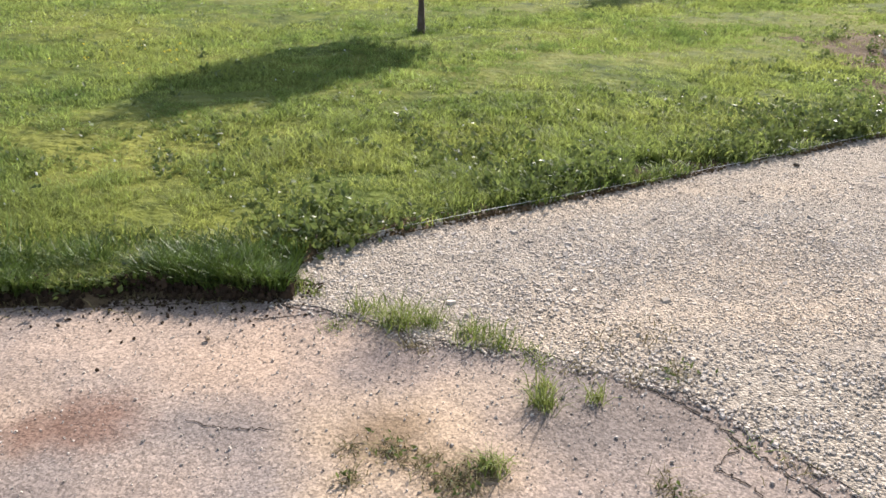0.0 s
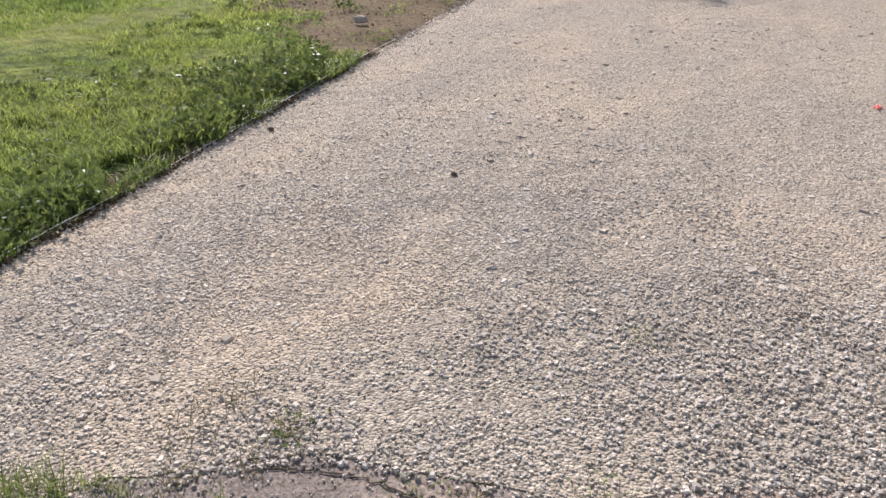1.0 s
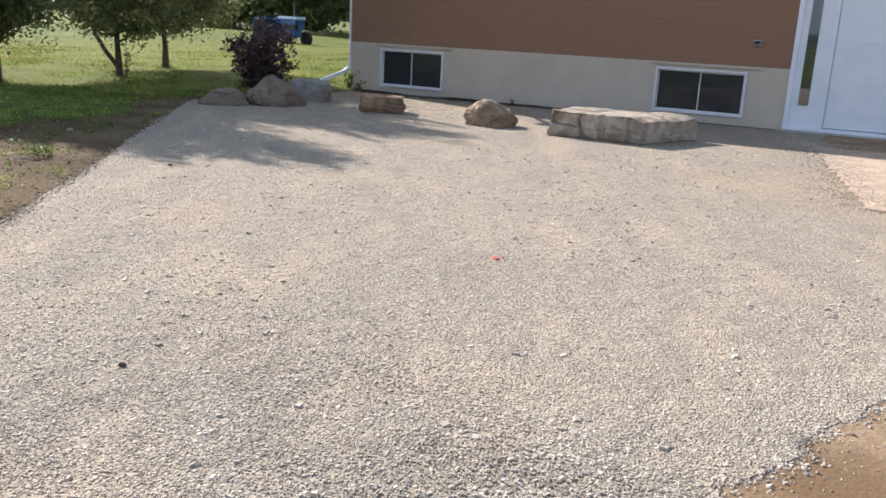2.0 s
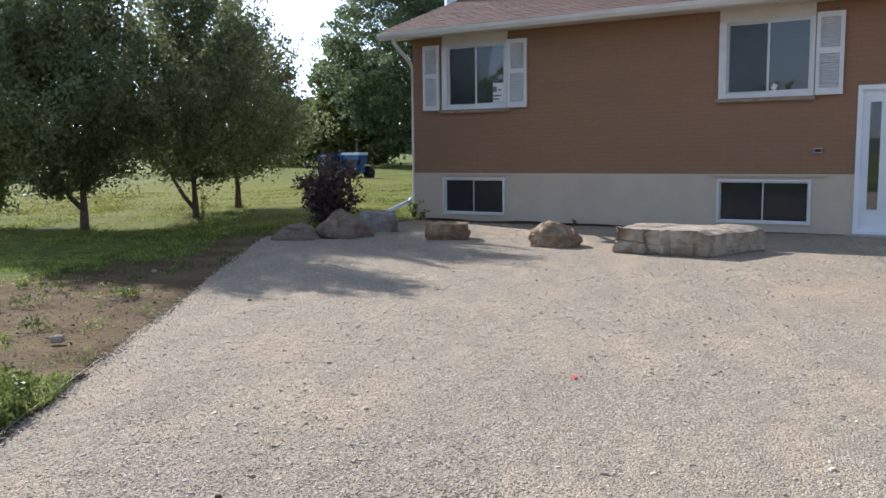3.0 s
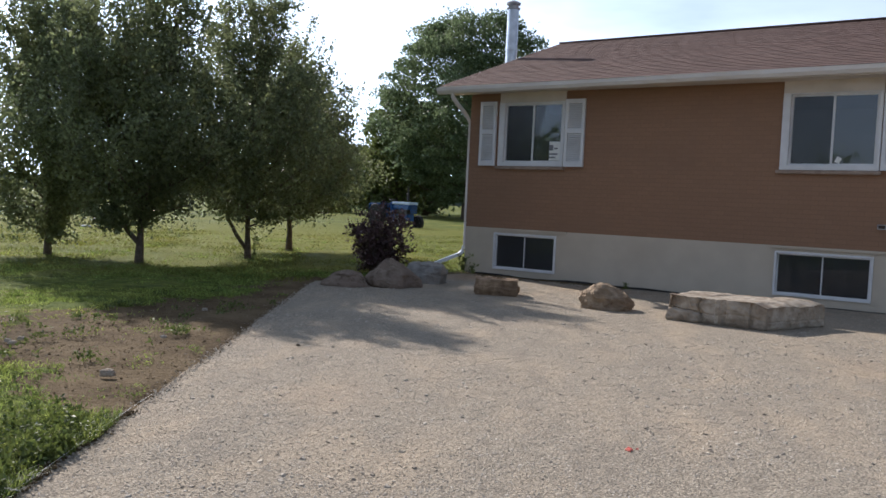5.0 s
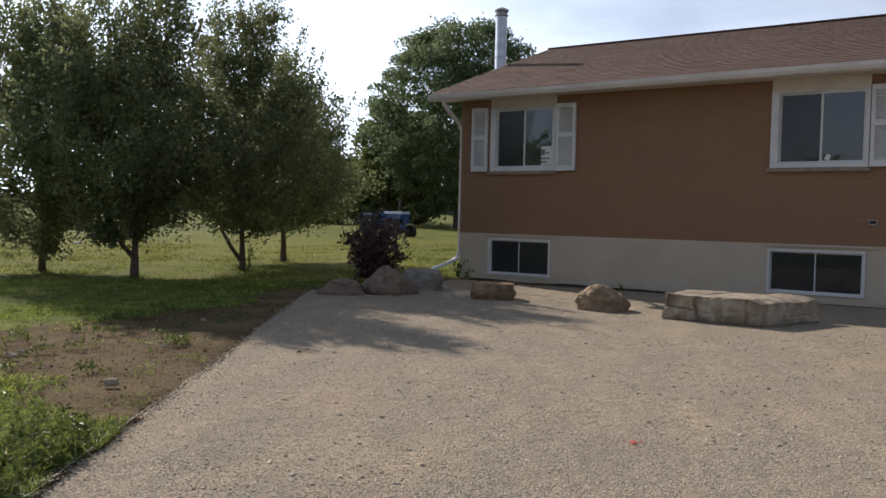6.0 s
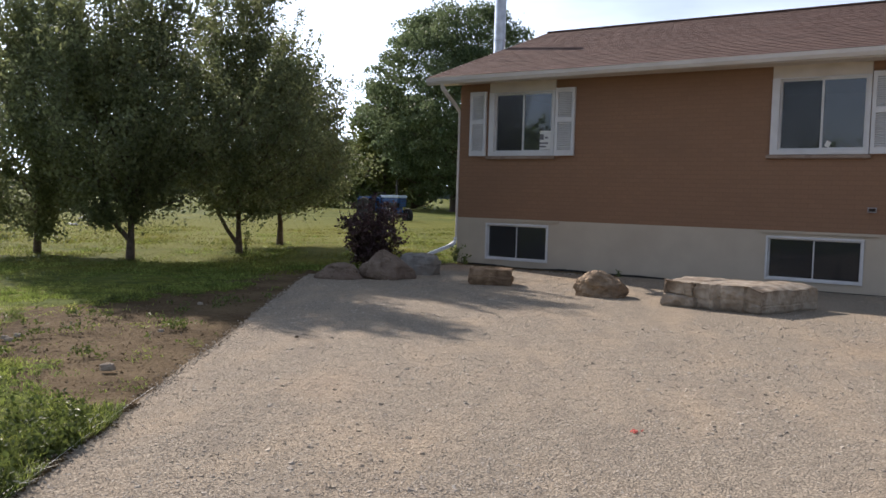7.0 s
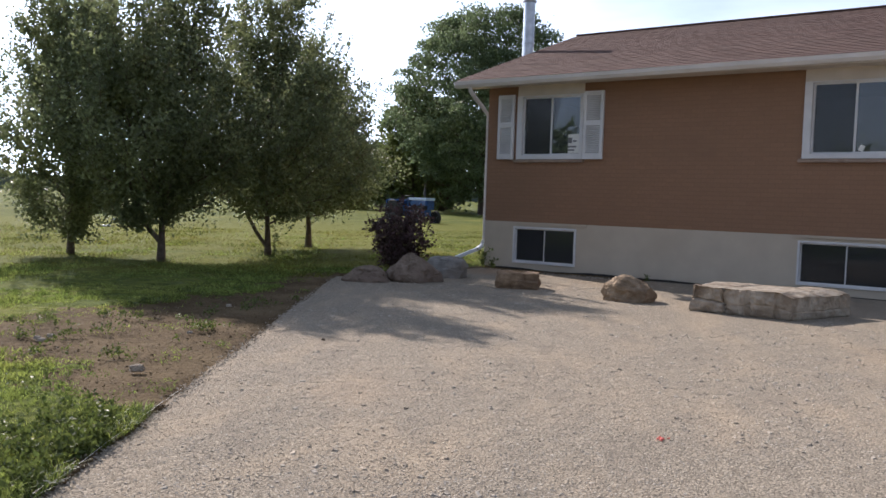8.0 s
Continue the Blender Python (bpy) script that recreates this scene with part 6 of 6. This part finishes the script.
def lone_stones():
    for x, y, s, m, label in ((3.74, -10.31, 0.075, M_ROCK, "pale flat stone lying on the bare soil"),
                              (6.67, -11.66, 0.02, M_CRACK, "dark pebble on the gravel"), (5.69, -11.98, 0.022, M_CRACK, "dark pebble near the lawn edge"), (3.76, -8.46, 0.026, M_CRACK, "dark lump on the gravel"),
                              (7.70, -14.25, 0.014, M_ROCK_TAN, "brown pebble on the asphalt"), (2.08, -10.1, 0.045, M_STONE, "pale stone in the grass"), (2.07, -9.98, 0.05, M_STONE, "pale stone in the grass"), (0.61, -9.31, 0.05, M_STONE, "pale stone in the grass"),
                              (2.22, -10.14, 0.05, M_STONE, "pale stone in the grass"), (2.7, -9.05, 0.04, M_STONE, "pale stone on the bare soil"), (1.51, -7.59, 0.045, M_STONE, "pale stone on the bare soil")):
        stone = rock("loose_stone", (x, y, 0.012 if x < 4 and y < -7 else 0.0), (s * 1.4, s, s * 0.6), 30, m, label, x, 0.4)
        tagged(stone, label, "stone", "loose stones")
    rng = np.random.default_rng(4)
    stones("red_marking", 7.195 + rng.normal(0, 0.014, 13), -9.43 + rng.normal(0, 0.018, 13), np.full(13, 0.002), rng.uniform(0.012, 0.020, 13), M_RED,
           "gravel stones sprayed with red marking paint", "paint mark", 15)


lone_stones()


def scraps():
    """A bent end of pale wire in the bank, and a crumpled white sheet lying far out on the grass."""
    V, F = tubes([[((7.34, -14.51, 0.0), 0.0016), ((7.31, -14.50, 0.045), 0.0016), ((7.30, -14.545, 0.062), 0.0012)], [((7.33, -14.51, 0.03), 0.0014), ((7.31, -14.485, 0.055), 0.0012), ((7.32, -14.47, 0.035), 0.001)]], 5)
    tagged(np_part("wire", V, F, M_PLASTIC), "bent end of pale wire in the soil bank", "wire")
    rng = np.random.default_rng(41)
    bm = bmesh.new()
    bmesh.ops.create_grid(bm, x_segments=12, y_segments=8, size=0.5)
    for v in bm.verts:
        x, y = v.co.x * 0.42, v.co.y * 0.24
        v.co = Vector((x, y, 0.05 + 0.05 * noise.noise(Vector((x * 14, y * 14, 2))) + 0.03 * abs(math.sin(x * 17)) + rng.normal(0, 0.004)))
    bmesh.ops.solidify(bm, geom=bm.faces[:], thickness=0.003)
    ob = part("plastic_sheet", bm, M_PLASTIC)
    ob.matrix_basis = pose(-16.5, 2.55, 0.0, 0, 0, 35)
    tagged(ob, "crumpled white plastic sheet lying on the far grass", "litter")


scraps()


def paving():
    """The tan clay pavers by the entrance, in running rows, half hidden by sand and gravel at their edge."""
    edge = [(8.35, -1.2), (8.55, -3.4), (9.05, -6.2)]
    area = tagged(flat_sheet("paver_bed", edge + [(12.0, -6.4), (12.0, -0.13), (8.35, -0.13)], 0.001, M_SAND, "bed of sand under the pavers", "paving"), kind="structure")
    sizes = {}
    for half in (0, 1):
        me = sizes[half] = bpy.data.meshes.new("paver")
        bm = boxes((-0.0985 + 0.1 * half, 0.0985, -0.0485, 0.0485, 0, 0.003))
        bm.to_mesh(me)
        bm.free()
        me.materials.append(M_PAVER)
    for j in range(17, 60):
        y = -0.2 - j * 0.1
        left = np.interp(-y, [-e[1] for e in edge], [e[0] for e in edge]) + 0.01
        left = math.floor(left / 0.05) * 0.05
        for i in range(7):
            x = left + 0.1 + i * 0.2 - (j % 2) * 0.1
            ob = new("paver", sizes[1 if j % 2 and i == 0 else 0])
            ob.parent = area
            ob.matrix_basis = pose(x, y, 0.0015, 0, 0, 0)
    rng = np.random.default_rng(18)                      # grit swept over the paving's edge
    n = 5200
    py = rng.uniform(-6.3, -1.3, n)
    px = np.interp(-py, [-e[1] for e in edge], [e[0] for e in edge]) + rng.normal(0.02, 0.16, n)
    stones("swept_gravel", px, py, np.full(n, 0.003), rng.gamma(3.0, 0.0035, n).clip(0.004, 0.026), M_STONE, "gravel swept over the edge of the paving", "gravel", 20, 0.4)


paving()


def tractor():
    root = tagged(empty("tractor", (-17.18, 20.05, -0.03), -15), "old blue farm tractor parked on the far field", "tractor")
    part("bonnet", boxes((0.2, 1.55, -0.28, 0.28, 0.98, 1.225), bevel=0.06), M_BLUE, root)
    part("engine", boxes((0.25, 1.35, -0.2, 0.2, 0.6, 0.985), bevel=0.04), M_BLACK, root)
    part("bonnet_top", boxes((0.15, 1.58, -0.29, 0.29, 1.23, 1.36), bevel=0.03), M_PALE, root, "pale blue top panel")
    part("grille", boxes((1.56, 1.60, -0.2, 0.2, 0.78, 1.2), bevel=0.015), M_BLUE, root)
    for zz in np.linspace(0.82, 1.14, 5):
        part("grille_bar", boxes((1.602, 1.615, -0.18, 0.18, zz, zz + 0.02)), M_BLACK, root)
    part("chassis", boxes((-0.9, 1.4, -0.2, 0.2, 0.42, 0.76), bevel=0.03), M_BLUE, root)
    part("dashboard", boxes((0.0, 0.18, -0.28, 0.28, 0.8, 1.34), bevel=0.03), M_BLUE, root)
    part("seat", boxes((-0.85, -0.4, -0.22, 0.22, 0.95, 1.05), (-0.92, -0.84, -0.22, 0.22, 1.0, 1.36), bevel=0.03), M_TYRE, root)
    part("exhaust", lathe([(0.035, 1.3), (0.035, 1.45), (0.055, 1.47), (0.055, 1.8), (0.03, 1.82), (0.03, 2.1)], 12, (0.9, 0.15, 0)), M_BLACK, root)
    part("steering_wheel", lathe([(0.19, 1.42), (0.21, 1.43), (0.21, 1.45), (0.19, 1.46)], 16, (-0.12, 0, 0)), M_BLACK, root)
    for side in (-1, 1):
        part("fender", boxes((-1.15, -0.15, side * 0.55 - 0.17, side * 0.55 + 0.17, 1.18, 1.26), (-1.2, -1.12, side * 0.55 - 0.17, side * 0.55 + 0.17, 0.75, 1.22), bevel=0.03), M_BLUE, root)
        for name, x, r, w, y in (("rear_wheel", -0.6, 0.62, 0.3, 0.62), ("front_wheel", 1.25, 0.36, 0.2, 0.58)):
            wheel = part(name, lathe([(r * 0.62, -w / 2), (r * 0.93, -w / 2), (r, -w / 3), (r, w / 3), (r * 0.93, w / 2), (r * 0.62, w / 2)], 28, (x, side * y, r), "Y"), M_TYRE, root)
            part("rim", lathe([(r * 0.2, -w * 0.3), (r * 0.6, -w * 0.42), (r * 0.615, -w * 0.52), (r * 0.615, w * 0.52), (r * 0.6, w * 0.42), (r * 0.2, w * 0.3)], 20, (x, side * y, r), "Y"), M_PALE, wheel)


tractor()


def far_things():
    """What closes the view: a low belt of woods far off."""
    rng = np.random.default_rng(17)
    V, F = [], []
    n = 260
    for i in range(n + 1):
        a = 2 * math.pi * i / n
        r = 330 + 30 * math.sin(3 * a)
        h = 7 + 4 * noise.noise(Vector((math.cos(a) * 9, math.sin(a) * 9, 0))) + rng.normal(0, 0.8)
        V += [(r * math.cos(a), r * math.sin(a), -4), (r * math.cos(a), r * math.sin(a), h)]
    F = [(2 * i, 2 * i + 2, 2 * i + 3, 2 * i + 1) for i in range(n)]
    tagged(np_part("backdrop", V, F, M_DISTANT), "hazy belt of distant woods round the fields", "distant woods", kind="structure")
    bag = part("plastic_scrap", boxes((-0.22, 0.22, -0.12, 0.12, 0, 0.12), bevel=0.05), M_PLASTIC)
    bag.matrix_basis = pose(-21, 6.0, 0.0, 0, 6, 30)
    tagged(bag, "pale plastic scrap lying on the field", "plastic scrap")


far_things()


# ---- bricks, last ----
def bricks():
    rng = np.random.default_rng(6)
    L, H, J = 0.205, 0.0617, 0.0095
    me_cache = {}
    loose_v, loose_f = [], []
    count = 0
    rows = int((TOP - BASE) / (H + J))
    cube_f = np.array([(0, 1, 3, 2), (4, 6, 7, 5), (0, 4, 5, 1), (2, 3, 7, 6), (0, 2, 6, 4), (1, 5, 7, 3)])
    for j in range(rows):
        z0 = BASE + 0.005 + j * (H + J)
        z1 = z0 + H
        x = 0.0 - (j % 2) * (L + J) / 2
        while x < 11.0:
            spans = [(max(x, 0.0), x + L)]
            x += L + J
            for h in holes:
                if z1 > h[2] and z0 < h[3]:
                    cut = []
                    for a, b in spans:
                        if b <= h[0] or a >= h[1]:
                            cut.append((a, b))
                        else:
                            cut += [(a, h[0])] * (h[0] - a > 0.02) + [(h[1], b)] * (b - h[1] > 0.02)
                    spans = cut
            for a, b in spans:
                y = rng.normal(0.0100, 0.0006)
                if 3.6 < a < 7.6 and z0 < 2.05 and count < 290:
                    key = round(b - a, 2)
                    if key not in me_cache:
                        bm = boxes((-(b - a) / 2, (b - a) / 2, 0, 0.02, 0, H))
                        me = bpy.data.meshes.new("brick")
                        bm.to_mesh(me)
                        bm.free()
                        me.materials.append(M_BRICK)
                        me_cache[key] = me
                    ob = new("brick", me_cache[key])
                    ob.parent = brick_wall
                    ob.matrix_basis = pose((a + b) / 2, y, z0)
                    count += 1
                else:
                    k = len(loose_v)
                    loose_v += [(px, py, pz) for px in (a, b) for py in (y, 0.02) for pz in (z0, z1)]
                    loose_f += (cube_f + k).tolist()
    tagged(np_part("brick_course", loose_v, loose_f, M_BRICK, brick_wall), kind="stuff")


bricks()
